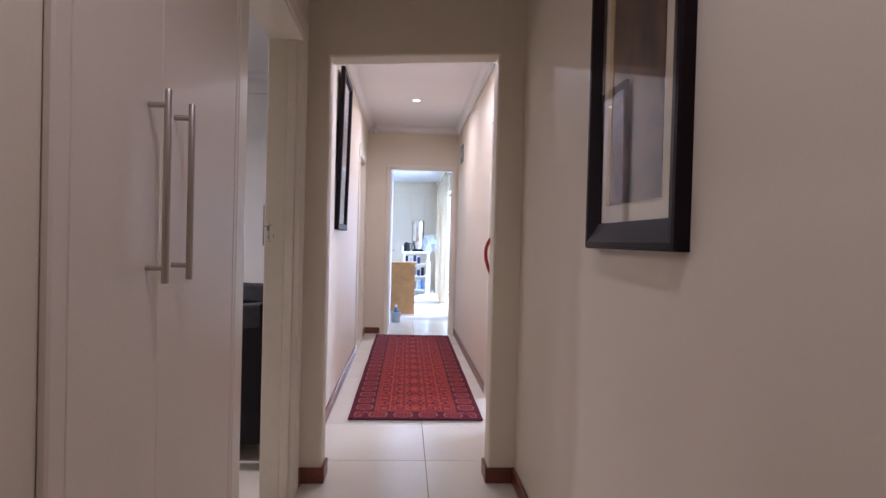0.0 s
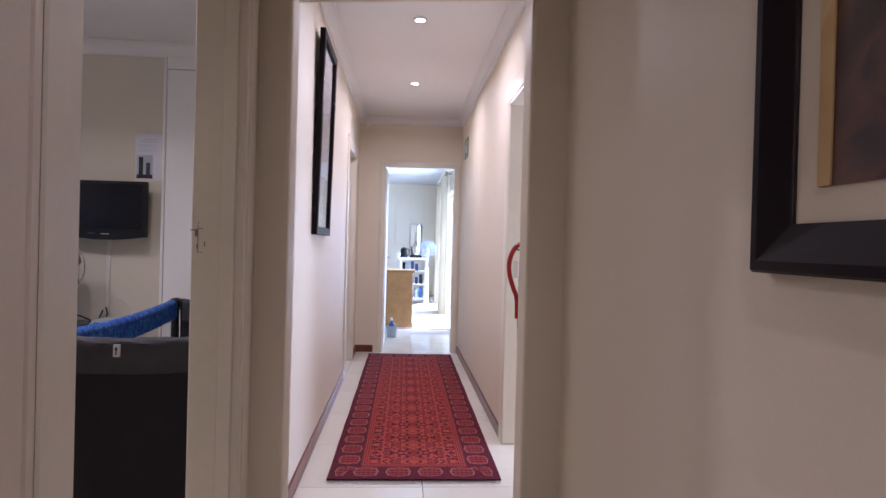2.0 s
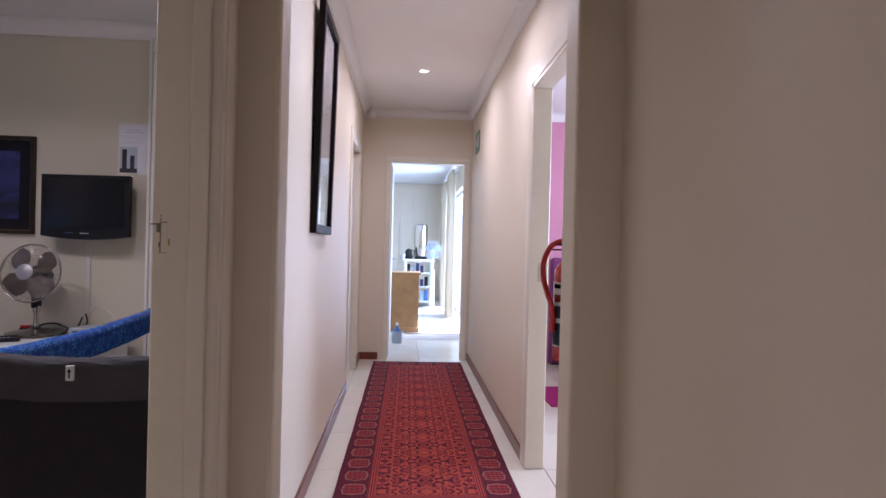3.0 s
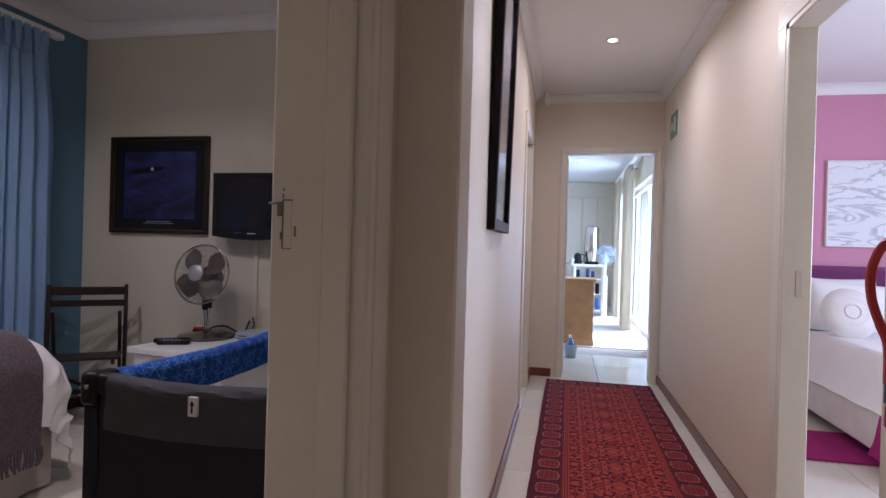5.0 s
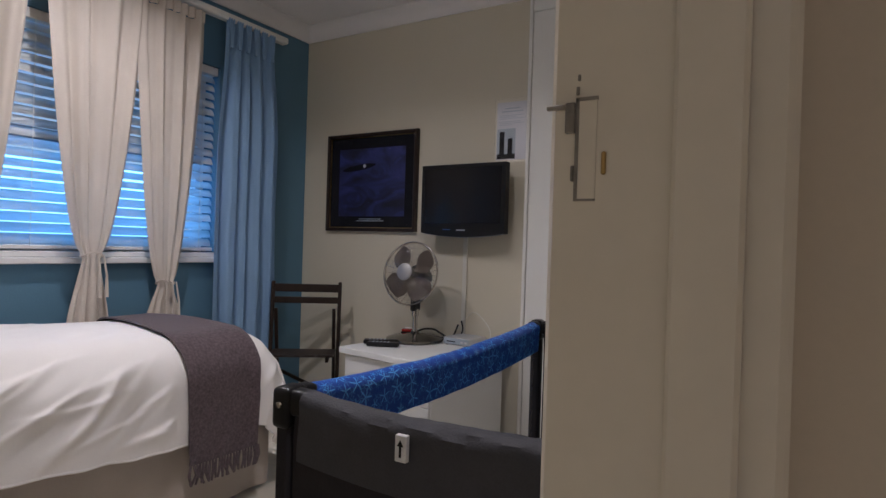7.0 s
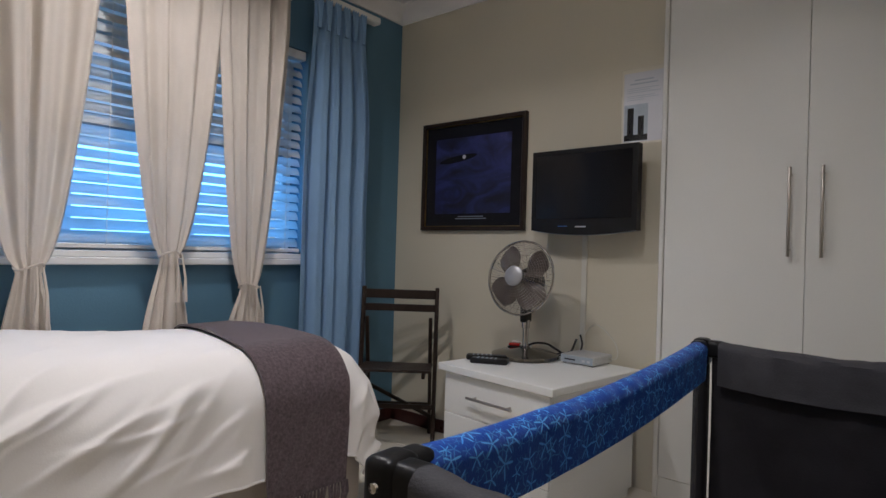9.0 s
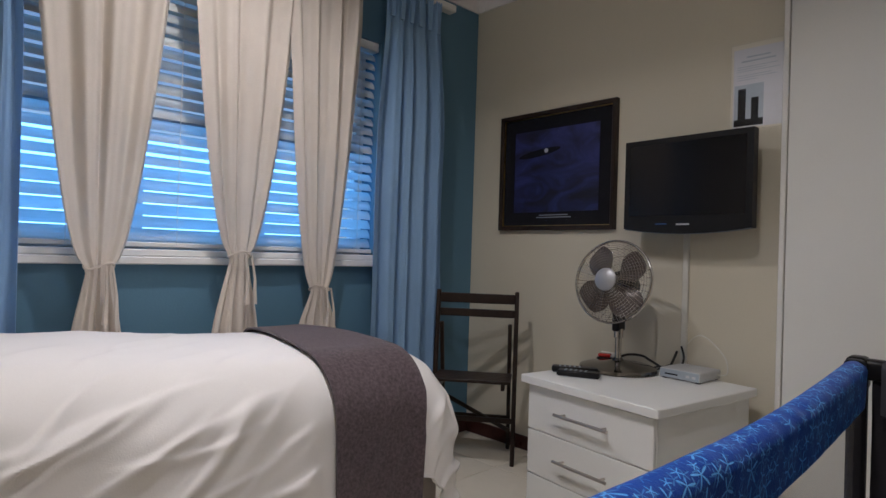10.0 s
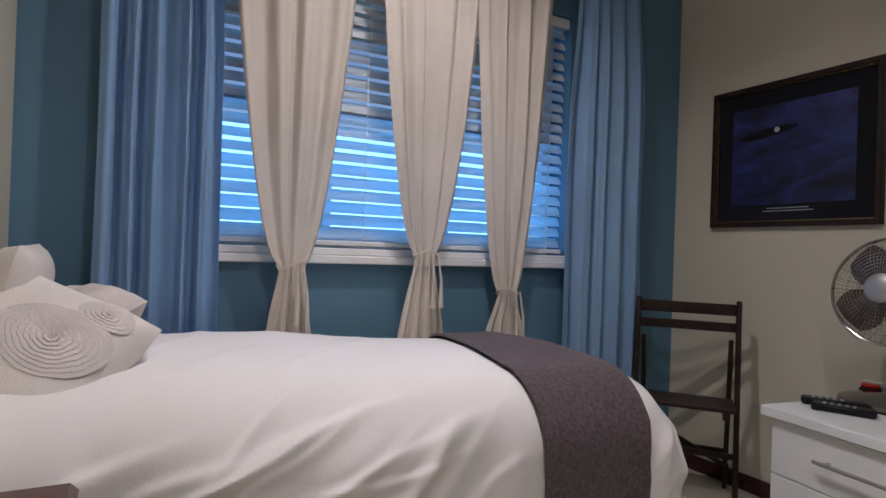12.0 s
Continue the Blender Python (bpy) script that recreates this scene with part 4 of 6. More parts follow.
# soft diagonal folds: start a, b, direction, length, width, height
FOLDS = []
rf = random.Random(17)
for k in range(26):
    t_ = radians(118 + rf.uniform(-14, 16))
    FOLDS.append((-2.30 - rf.uniform(0.0, 0.22), 2.35 + 1.25 * (k + rf.uniform(0, 0.9)) / 26, math.cos(t_), math.sin(t_), rf.uniform(0.18, 0.50), rf.uniform(0.010, 0.022), rf.uniform(0.006, 0.013)))
for k in range(9):
    t_ = radians(124 + rf.uniform(-16, 16))
    FOLDS.append((-2.62 - rf.uniform(0.0, 0.35), 2.5 + 0.95 * (k + rf.uniform(0, 0.9)) / 9, math.cos(t_), math.sin(t_), rf.uniform(0.2, 0.45), rf.uniform(0.016, 0.030), rf.uniform(0.003, 0.006)))


def drape(a, b, lift=0.0, wrinkle=1.0):
    """Cloth over the bed: a across from the window side (0) to the near side, b along from the head."""
    x0, x1, y1, top = -3.34, -2.80, 3.735, 0.715 + lift + 0.050 * smooth(3.65, 2.6, b)
    far, near, foot = max(0.0, x0 - a), max(0.0, a - x1), max(0.0, b - y1)
    ex = near - far
    dd = math.hypot(ex, foot)
    r = 0.19 if ex >= 0 else 0.10
    r = r + lift + (0.09 * foot / dd if dd > 0 else 0.0)
    bx, by = min(max(a, x0), x1), min(b, y1)
    crown = 0.012 * math.sin(math.pi * (bx - x0) / (x1 - x0))
    if dd > 0:
        th = dd / r
        if th < math.pi / 2:
            out, down = r * math.sin(th), r * (1 - math.cos(th))
        else:
            ov = dd - r * math.pi / 2
            out, down = r + 0.06 * ov, r + ov
        dx, dy = ex / dd, foot / dd
    else:
        out = down = dx = dy = 0.0
    n1 = noise.noise((a * 2.0 + b * 1.4, b * 1.1 - a * 0.6, 2.0))
    p, q = b - 0.80 * a, b + 0.62 * a
    warp = 0.16 * noise.noise((a * 2.4, b * 2.4, 4.0))
    c1 = math.exp(-(noise.noise(((p + warp) * 0.9, (q + warp) * 5.4, 11.0)) / 0.15) ** 2)
    c2 = 0.5 + 0.9 * noise.noise(((p - warp) * 1.6, (q + 0.6 * warp) * 7.5, 5.0))
    where = min(1.0, max(0.0, 0.60 + 1.3 * noise.noise((a * 2.0, b * 1.7, 9.0))))
    crease = c1 * where + 0.6 * c2 * (0.3 + 0.7 * where)
    side = smooth(0.03, 0.28, dd)
    fold = 0.0
    for fa, fb, ca, sb, ln, wd, ht in FOLDS:
        along = (a - fa) * ca + (b - fb) * sb
        if -0.1 < along < ln + 0.1:
            off = (a - fa) * sb - (b - fb) * ca + 0.02 * math.sin(along * 9 + fb * 40)
            if -3 * wd < off < 4 * wd:
                wide = wd * (0.8 if off < 0 else 1.5)
                fold += ht * math.exp(-(off / wide) ** 2) * smooth(-0.1, 0.12, along) * smooth(ln + 0.1, ln * 0.4, along)
    fold *= smooth(3.48, 3.34, b)
    wrinkle *= 1 - 0.80 * smooth(3.34, 3.41, b) * smooth(3.90, 3.82, b)
    amp = wrinkle * (0.010 * n1 + fold + (0.005 + 0.028 * side) * crease)
    ripple = wrinkle * 0.006 * side * math.sin((b if abs(ex) > foot else a) * 17 + 3 * n1)
    out += (amp + ripple) * side
    return (bx + dx * out, by + dy * out, max(0.02, top + crown - down + amp * (1 - 0.6 * side)))


def duvet_at(u, v):
    b = 2.25 + 2.10 * v
    edge = -2.295 + 0.035 * noise.noise((b * 2.6, 3.0, 1.0)) + 0.008 * noise.noise((b * 11, 1.0, 1.0))
    return -3.56 + (edge + 3.56) * u, b + 0.03 * noise.noise((u * 5, 8.0, 2.0)) * v


duvet = thing("duvet", (0, 0, 0), "white cotton duvet spread over the bed with creased sides", "duvet")
bm = add_grid(bmesh.new(), 260, 400, lambda u, v: drape(*duvet_at(u, v)))
part("cover", thicken(bm, 0.004), M_DUVET, duvet, "", True)
bm = bmesh.new()
add_tube(bm, [Vector(drape(*duvet_at(1.0, k / 120))) for k in range(121)], 0.005, 6)
part("hem", bm, M_DUVET, duvet, "stitched white hem", True)
throw = thing("bed_throw", (0, 0, 0), "charcoal woolen throw with a tasselled edge over the bed foot", "throw")


def throw_f(u, v):
    a = -3.55 + 1.36 * u
    b = 3.535 + 0.355 * v - 0.095 * min(1.0, max(0.0, (a + 3.37) / 0.60))
    return drape(a, b, 0.018, 1.0)


bm = add_grid(bmesh.new(), 120, 36, throw_f)
part("cloth", thicken(bm, 0.006), M_THROW, throw, "", True)
bm = bmesh.new()
for k in range(26):
    p = Vector(throw_f(1.0, k / 25))
    q = [p + Vector((0.004, 0, 0.004)), p + Vector((0.006 + random.uniform(-.004, .006), random.uniform(-.008, .008), -0.035)), p + Vector((0.006 + random.uniform(-.006, .008), random.uniform(-.014, .014), -0.075))]
    add_tube(bm, q, lambda u: 0.0045 + 0.002 * math.sin(u * 3.1), 5)
part("tassels", bm, M_THROW, throw, "", True)


def pillow_mesh(w, h, t, seed=0.0, n=26, ruff=0.004):
    bm = bmesh.new()
    for s in (-1, 1):
        def f(u, v):
            x, z = (u - 0.5) * 2, (v - 0.5) * 2
            k = max(0.0, (1 - abs(x) ** 3.2) * (1 - abs(z) ** 3.2)) ** 0.5
            y = s * t / 2 * k + ruff * 2 * noise.noise((x * 2.2 + seed, z * 2.2, s + seed)) * k
            return (x * w / 2 * (1 - 0.07 * (1 - z * z) * x * x) * (1 - 0.05 * z ** 6), y, z * h / 2 * (1 - 0.07 * (1 - x * x) * z * z) * (1 - 0.05 * x ** 6))
        add_grid(bm, n, n, f)
    bmesh.ops.remove_doubles(bm, verts=bm.verts, dist=0.0006)
    return bm


def place(root, m):
    root.matrix_world = m


p1 = thing("pillow", (0, 0, 0), "large white pillow standing against the head wall", "pillow")
part("case", pillow_mesh(0.62, 0.36, 0.14, 1.0, ruff=0.002), M_CUSH, p1, "", True)
place(p1, pose(-3.17, 2.30, 0.845, -14, 0, 3))
p3 = thing("scatter_cushion", (0, 0, 0), "cream cushion with rings of grey ruffled ribbon", "cushion")
ck = part("cover", pillow_mesh(0.38, 0.38, 0.17, 2.0, ruff=0.0015), M_CUSH, p3, "", True)
def rosette(cx, cz, rr, rings):
    """Concentric overlapping ribbon edges laid on the cushion's face."""
    def f(u, v):
        a = 2 * math.pi * u
        r = rr * (0.04 + 0.96 * v) * (1 + 0.05 * math.sin(a * 3 + cx * 90))
        x, z = cx + r * math.cos(a) * 1.2, cz + r * math.sin(a) * 0.85
        X, Z = min(0.985, abs(x / 0.19)), min(0.985, abs(z / 0.19))
        saw = (v * rings + 0.10 * math.sin(a * 7 + v * 9) + 0.06 * math.sin(a * 17)) % 1.0
        return (x, -(0.085 * ((1 - X ** 3.2) * (1 - Z ** 3.2)) ** 0.5 + 0.0008 + 0.0042 * saw * (1 - 0.7 * v)), z)
    return thicken(add_grid(bmesh.new(), 72, rings * 6, f), 0.001)


for cx, cz, rr, rings in ((0.062, 0.030, 0.088, 9), (0.105, 0.125, 0.044, 5)):
    part("rosette", rosette(cx, cz, rr, rings), M_GREYC, ck, "ruffled pale grey ribbon rosette", False)
place(p3, pose(-2.855, 2.365, 0.79, -52, 27, 52) @ Matrix.Rotation(radians(-11), 4, "Y"))

p4 = thing("organza_cushion", (0, 0, 0), "small grey organza cushion behind the cream cushion", "cushion")
part("cover", pillow_mesh(0.34, 0.26, 0.12, 7.0, ruff=0.012), M_GREYC, p4, "", True)
place(p4, pose(-3.10, 2.43, 0.835, -62, 0, 20))

# dark bedside table
bt = thing("bedside_table", (-2.385, 2.345, 0), "dark red-brown wooden bedside table beside the bed head", "table")
part("tabletop", boxes(((-0.185, -0.145, 0.625), (0.185, 0.145, 0.65)), bev=0.012), M_REDWOOD, bt)
part("apron", boxes(((-0.16, -0.12, 0.51), (0.16, 0.12, 0.625)), bev=0.004), M_REDWOOD, bt)
part("shelf", boxes(((-0.16, -0.12, 0.20), (0.16, 0.12, 0.22)), bev=0.004), M_REDWOOD, bt)
for x in (-1, 1):
    for y in (-1, 1):
        part("leg", boxes(((x * 0.155 - 0.018, y * 0.112 - 0.018, 0), (x * 0.155 + 0.018, y * 0.112 + 0.018, 0.51)), bev=0.004), M_REDWOOD, bt)

# ---------------------------------------------------------------- folding chair
ch = thing("folding_chair", (-3.225, 4.70, 0), "dark-stained wooden folding chair standing in the corner", "chair", turn=38)
W2 = 0.205


def bar(p, q, w, t):
    """A flat bar from p to q, w across x, t thick."""
    p, q = Vector(p), Vector(q)
    bm = bmesh.new()
    add_box(bm, (-w / 2, -t / 2, 0), (w / 2, t / 2, (q - p).length), 0.003)
    bm.transform(Matrix.Translation(p) @ (q - p).to_track_quat("Z", "X").to_matrix().to_4x4())
    return bm


for s in (-1, 1):
    bm = bmesh.new()
    add_box(bm, (s * W2 - 0.011, -0.016, 0), (s * W2 + 0.011, 0.016, 0.86), 0.004)
    bm.transform(Matrix.Shear("XY", 4, (0, 0)))
    for v in bm.verts:
        v.co.y += -0.06 + 0.12 * v.co.z / 0.86
    part("back_post", bm, M_DARKW, ch)
    bm = bmesh.new()
    add_box(bm, (s * (W2 - 0.03) - 0.010, -0.014, 0), (s * (W2 - 0.03) + 0.010, 0.014, 0.70), 0.004)
    for v in bm.verts:
        v.co.y += 0.20 - 0.22 * v.co.z / 0.70
    part("leg", bm, M_DARKW, ch)
for z0, z1 in ((0.795, 0.845), (0.725, 0.765)):
    yb = -0.06 + 0.12 * (z0 + z1) / 2 / 0.86
    part("back_slat", boxes(((-W2 + 0.010, yb - 0.008, z0), (W2 - 0.010, yb + 0.008, z1)), bev=0.004), M_DARKW, ch)
for k in range(6):
    y0 = -0.22 + k * 0.045
    part("seat_slat", boxes(((-W2 + 0.014, y0, 0.435 - k * 0.002), (W2 - 0.014, y0 + 0.036, 0.450 - k * 0.002)), bev=0.003), M_DARKW, ch)
for s in (-1, 1):
    part("seat_rail", boxes(((s * (W2 - 0.052) - 0.009, -0.22, 0.405), (s * (W2 - 0.052) + 0.009, 0.06, 0.435)), bev=0.003), M_DARKW, ch)
part("stretcher", boxes(((-W2 + 0.02, 0.145, 0.16), (W2 - 0.02, 0.165, 0.19)), bev=0.003), M_DARKW, ch)
part("stretcher", boxes(((-W2 + 0.010, -0.038, 0.20), (W2 - 0.010, -0.022, 0.225)), bev=0.003), M_DARKW, ch)
part("brace", bar((-W2 + 0.02, 0.12, 0.30), (W2 - 0.02, 0.12, 0.12), 0.02, 0.02), M_DARKW, ch)

# ---------------------------------------------------------------- drawer cabinet and what stands on it
cab = thing("drawer_cabinet", (-2.315, 4.662, 0), "white melamine drawer cabinet set slightly askew against the wall", "cabinet", turn=-8)
part("body", boxes(((-0.292, -0.285, 0.04), (0.292, 0.31, 0.535)), bev=0.002), M_MELA, cab)
part("plinth", boxes(((-0.28, -0.26, 0.0), (0.28, 0.30, 0.04))), M_MELA, cab)
part("top", boxes(((-0.318, -0.325, 0.535), (0.318, 0.318, 0.567)), bev=0.003), M_MELA, cab)
for z0, z1 in ((0.355, 0.528), (0.178, 0.351), (0.046, 0.174)):
    df = part("drawer_front", boxes(((-0.29, -0.304, z0), (0.29, -0.286, z1)), bev=0.002), M_MELA, cab)
    bm = bmesh.new()
    zz = (z0 + z1) / 2 + 0.005
    add_cyl(bm, (-0.125, -0.334, zz), (0.125, -0.334, zz), 0.006, 12)
    for x in (-0.096, 0.096):
        add_cyl(bm, (x, -0.304, zz), (x, -0.334, zz), 0.005, 10)
    part("handle", bm, M_STEEL, df, "brushed steel bar handle", True)
CT = 0.567

fan = thing("desk_fan", (-2.475, 4.80, CT), "chrome desk fan with a wire cage on a round base", "fan", turn=0)
part("base", add_lathe(bmesh.new(), [(0.02, 0.0), (0.155, 0.0), (0.164, 0.006), (0.161, 0.018), (0.13, 0.028), (0.06, 0.036), (0.026, 0.044), (0.018, 0.055)], n=48), M_DARKREFL, fan, "", True)
part("stem", add_lathe(bmesh.new(), [(0.016, 0.04), (0.014, 0.05), (0.014, 0.14), (0.02, 0.142), (0.02, 0.18), (0.012, 0.185)], n=20), M_CHROME, fan, "", True)
part("neck", boxes(((-0.016, -0.035, 0.17), (0.016, 0.03, 0.27)), bev=0.006), M_PLASTIC, fan, "black neck")
FH, FR = 0.385, 0.165
tilt = Matrix.Translation((0, -0.062, FH)) @ Matrix.Rotation(radians(-10), 4, "X") @ Matrix.Scale(1.07, 4)


def tilted(bm):
    bm.transform(tilt)
    return bm


part("motor", tilted(add_lathe(bmesh.new(), [(0.01, 0.15), (0.045, 0.145), (0.055, 0.12), (0.055, 0.06), (0.04, 0.045), (0.02, 0.04)], n=24, axis="y")), M_PLASTIC, fan, "black motor housing", True)
cage = bmesh.new()
for r, y in ((FR, 0.0),):
    add_tube(cage, [(r * math.cos(a), y, r * math.sin(a)) for a in (2 * math.pi * k / 48 for k in range(48))], 0.005, 8, loop=True)
for r, y in ((0.156, -0.024), (0.148, -0.031), (0.140, -0.036), (0.131, -0.0405), (0.122, -0.044), (0.111, -0.0475), (0.10, -0.05), (0.089, -0.0525), (0.078, -0.0545), (0.067, -0.056), (0.056, -0.0575), (0.14, 0.034), (0.11, 0.045), (0.08, 0.052)):
    add_tube(cage, [(r * math.cos(a), y, r * math.sin(a)) for a in (2 * math.pi * k / 40 for k in range(40))], 0.0008, 4, loop=True)
for k in range(60):
    a = 2 * math.pi * k / 60
    add_tube(cage, [(r * math.cos(a + tw), y, r * math.sin(a + tw)) for r, y, tw in ((0.165, -0.004, 0), (0.158, -0.022, 0.02), (0.135, -0.039, 0.06), (0.09, -0.052, 0.13), (0.036, -0.058, 0.2))], 0.0007, 4)
    if k % 2 == 0:
        add_tube(cage, [(r * math.cos(a), y, r * math.sin(a)) for r, y in ((0.165, 0.004), (0.155, 0.024), (0.12, 0.042), (0.05, 0.058))], 0.0009, 4)
part("cage", tilted(cage), M_CHROME, fan, "chrome wire cage", True)
part("badge", tilted(add_lathe(bmesh.new(), [(0.002, -0.068), (0.036, -0.066), (0.045, -0.060), (0.045, -0.054), (0.03, -0.050)], n=28, axis="y")), M_BADGE, fan, "round silver badge", True)
for k in range(4):
    a0 = radians(40 + 90 * k)

    def blade(u, v):
        r = 0.03 + 0.122 * v
        w = 0.54 * (0.35 + 0.95 * math.sin(math.pi * min(1, 0.18 + v * 0.72)))
        a = a0 + (u - 0.5) * w * 1.9
        return (r * math.cos(a), 0.004 + 0.022 * (u - 0.5) * 2 * (1 - 0.3 * v), r * math.sin(a))
    part("blade", tilted(thicken(add_grid(bmesh.new(), 8, 8, blade), 0.002)), M_BLADE, fan, "dull metal fan blade", True)
part("hub", tilted(add_lathe(bmesh.new(), [(0.004, -0.02), (0.028, -0.016), (0.03, 0.03), (0.01, 0.035)], n=20, axis="y")), M_PLASTIC, fan, "", True)

stb = thing("set_top_box", (-2.205, 4.872, CT), "small silver decoder box on the cabinet", "decoder", turn=-5)
part("case", boxes(((-0.085, -0.06, 0.004), (0.085, 0.115, 0.042)), bev=0.004), M_SILVER, stb)
part("front_panel", boxes(((-0.083, -0.0625, 0.007), (0.083, -0.06, 0.039)), bev=0.001), M_GREYP, stb)
part("card_slot", boxes(((-0.06, -0.064, 0.018), (-0.005, -0.0625, 0.024))), M_INK, stb, "dark card slot")
for x in (0.03, 0.055):
    part("button", boxes(((x, -0.064, 0.016), (x + 0.015, -0.0625, 0.026))), M_SILVER, stb)
for x in (-0.07, 0.07):
    for y in (-0.043, 0.095):
        part("foot", boxes(((x - 0.008, y - 0.008, 0), (x + 0.008, y + 0.008, 0.004))), M_RUBBER, stb)

for (x, y, tr, L) in ((-2.56, 4.60, -56, 0.19), (-2.50, 4.535, -66, 0.17)):
    rc_ = thing("remote_control", (x, y, CT), "black remote control lying on the cabinet", "remote control", "remote controls on the cabinet", tr)
    part("case", boxes(((-0.027, -L / 2, 0), (0.027, L / 2, 0.024)), bev=0.006), M_PLASTIC, rc_, "", True)
    for r in range(5):
        for c in (-1, 0, 1):
            part("button", boxes(((c * 0.012 - 0.004, -L / 2 + 0.03 + r * 0.02, 0.024), (c * 0.012 + 0.004, -L / 2 + 0.038 + r * 0.02, 0.0255))), M_GREYP, rc_)

mag = thing("paper_sheet", (-2.50, 4.56, CT), "white sheet of paper under the remote controls", "paper", turn=30)
part("sheet", boxes(((-0.08, -0.06, 0.0003), (0.08, 0.06, 0.0009))), M_PAPER, mag)


def cable(name, pts, r, m, lab):
    """A loose cable through the points, smoothed."""
    ob = thing(name, (0, 0, 0), lab, "cable")
    part("lead", add_tube(bmesh.new(), spline(pts), r, 6), m, ob, "", True)


cable("power_cable", [(-2.43, 4.86, CT + 0.012), (-2.36, 4.90, CT + 0.008), (-2.31, 4.96, CT + 0.03), (-2.27, 4.93, CT + 0.006), (-2.27, 4.99, CT + 0.06), (-2.29, 5.008, CT + 0.11)], 0.0045, M_RUBBER, "black power cable coiled behind the fan")
cable("power_cable", [(-2.40, 4.93, CT + 0.006), (-2.34, 4.95, CT + 0.02), (-2.30, 4.91, CT + 0.006), (-2.24, 4.94, CT + 0.02), (-2.19, 4.95, CT + 0.02)], 0.004, M_RUBBER, "black cable lying behind the decoder box")
cable("power_cable", [(-2.57, 4.90, CT + 0.012), (-2.52, 4.955, CT + 0.045), (-2.45, 4.965, CT + 0.050), (-2.40, 4.955, CT + 0.035), (-2.33, 4.965, CT + 0.012), (-2.30, 4.99, CT + 0.09)], 0.0055, M_RUBBER, "black adaptor cable tangled behind the fan")
cable("aerial_cable", [(-2.285, 5.015, CT + 0.10), (-2.20, 4.99, CT + 0.17), (-2.10, 4.975, CT + 0.10), (-2.08, 4.96, CT + 0.03), (-2.13, 4.945, CT + 0.025)], 0.0025, M_TRUNK, "white aerial cable looping from the trunking")
plug = thing("adaptor_plug", (-2.60, 4.905, CT), "red and black power adaptor plug", "plug", turn=20)
part("body", boxes(((-0.035, -0.02, 0), (0.035, 0.02, 0.03)), bev=0.006), M_PLASTIC, plug)
part("cap", boxes(((-0.028, -0.021, 0.03), (0.028, 0.019, 0.045)), bev=0.004), M_RED, plug, "red top")
cc = thing("candle_tube", (-2.60, 4.965, CT), "short translucent white tube lying on the cabinet", "tube")
part("tube", add_cyl(bmesh.new(), (-0.05, 0, 0.022), (0.05, 0, 0.022), 0.022, 16), M_WPLAS, cc, "", True)

trk = thing("cable_trunking", (-2.285, NY, 0.60), "white plastic cable trunking under the television", "trunking")
part("cover", boxes(((-0.013, -0.014, 0.0), (0.013, 0, 0.61)), bev=0.002), M_TRUNK, trk)

# ---- television
tv = thing("television", (-2.245, 4.905, 1.185), "flat black television with a dark screen on a wall bracket", "television", turn=-2)
bm = bmesh.new()
tw, th = 0.545, 0.388


def tv_front(u, v):
    x = (u - 0.5) * tw
    z = v * th
    if v < 0.2:
        z -= 0.022 * (1 - (2 * (u - 0.5)) ** 2) * (1 - v / 0.2)
    return (x, -0.02, z)


add_grid(bm, 24, 10, tv_front)
bmesh.ops.recalc_face_normals(bm, faces=bm.faces)
r_ = bmesh.ops.extrude_face_region(bm, geom=list(bm.faces))
bmesh.ops.translate(bm, verts=[g for g in r_["geom"] if isinstance(g, bmesh.types.BMVert)], vec=(0, 0.045, 0))
part("case", bm, M_PLASTIC, tv, "glossy black case", False)
part("screen", boxes(((-0.247, -0.0225, 0.055), (0.247, -0.0203, 0.365)), bev=0.001), M_SCREEN, tv, "dark blank screen")
part("maker_mark", boxes(((-0.028, -0.0215, 0.014), (0.028, -0.0203, 0.020))), M_SILVER, tv, "small silver mark")
part("power_light", boxes(((-0.12, -0.0215, 0.018), (-0.07, -0.0203, 0.021))), M_BLUEP, tv)
part("chin_edge", add_tube(bmesh.new(), [((k / 20 - 0.5) * tw * 0.98, -0.010, -0.021 * (1 - (2 * (k / 20 - 0.5)) ** 2) + 0.000) for k in range(21)], 0.0035, 6), M_GREYP, tv, "grey lower edge", True)
part("back_cover", boxes(((-0.2, 0.025, 0.05), (0.2, 0.06, 0.34)), bev=0.015), M_PLASTIC, tv)
part("bracket", boxes(((-0.06, 0.06, 0.12), (0.06, 0.124, 0.26)), bev=0.004), M_STEEL, tv)

# ---- picture over the chair
eg = framed_picture("picture", (-2.995, NY, 1.190), 0, 0.725, 0.635, 0.022, 0.030, M_DARKW, P_NIGHT,
                    "dark blue night print in a thin brown and gilt frame", 0.075, M_INK, M_BRASS, slope=False)
bm = bmesh.new()
add_lathe(bm, [(0.002, -0.0112), (0.030, -0.0112), (0.030, -0.0122), (0.002, -0.0124)], n=20, axis="y")
bm.transform(Matrix.Translation((-0.10, 0, 0.415)) @ Matrix.Rotation(radians(-7), 4, "Y") @ Matrix.Diagonal((4.6, 1, 0.62, 1)))
part("print_shape", bm, M_INK, eg, "dark plain shape in the print", True)
bm = add_lathe(bmesh.new(), [(0.001, -0.0126), (0.012, -0.0126), (0.012, -0.0132), (0.001, -0.0134)], n=14, axis="y")
bm.transform(Matrix.Translation((-0.054, 0, 0.424)))
part("print_shape", bm, M_PAPER, eg, "small pale spot in the print", True)
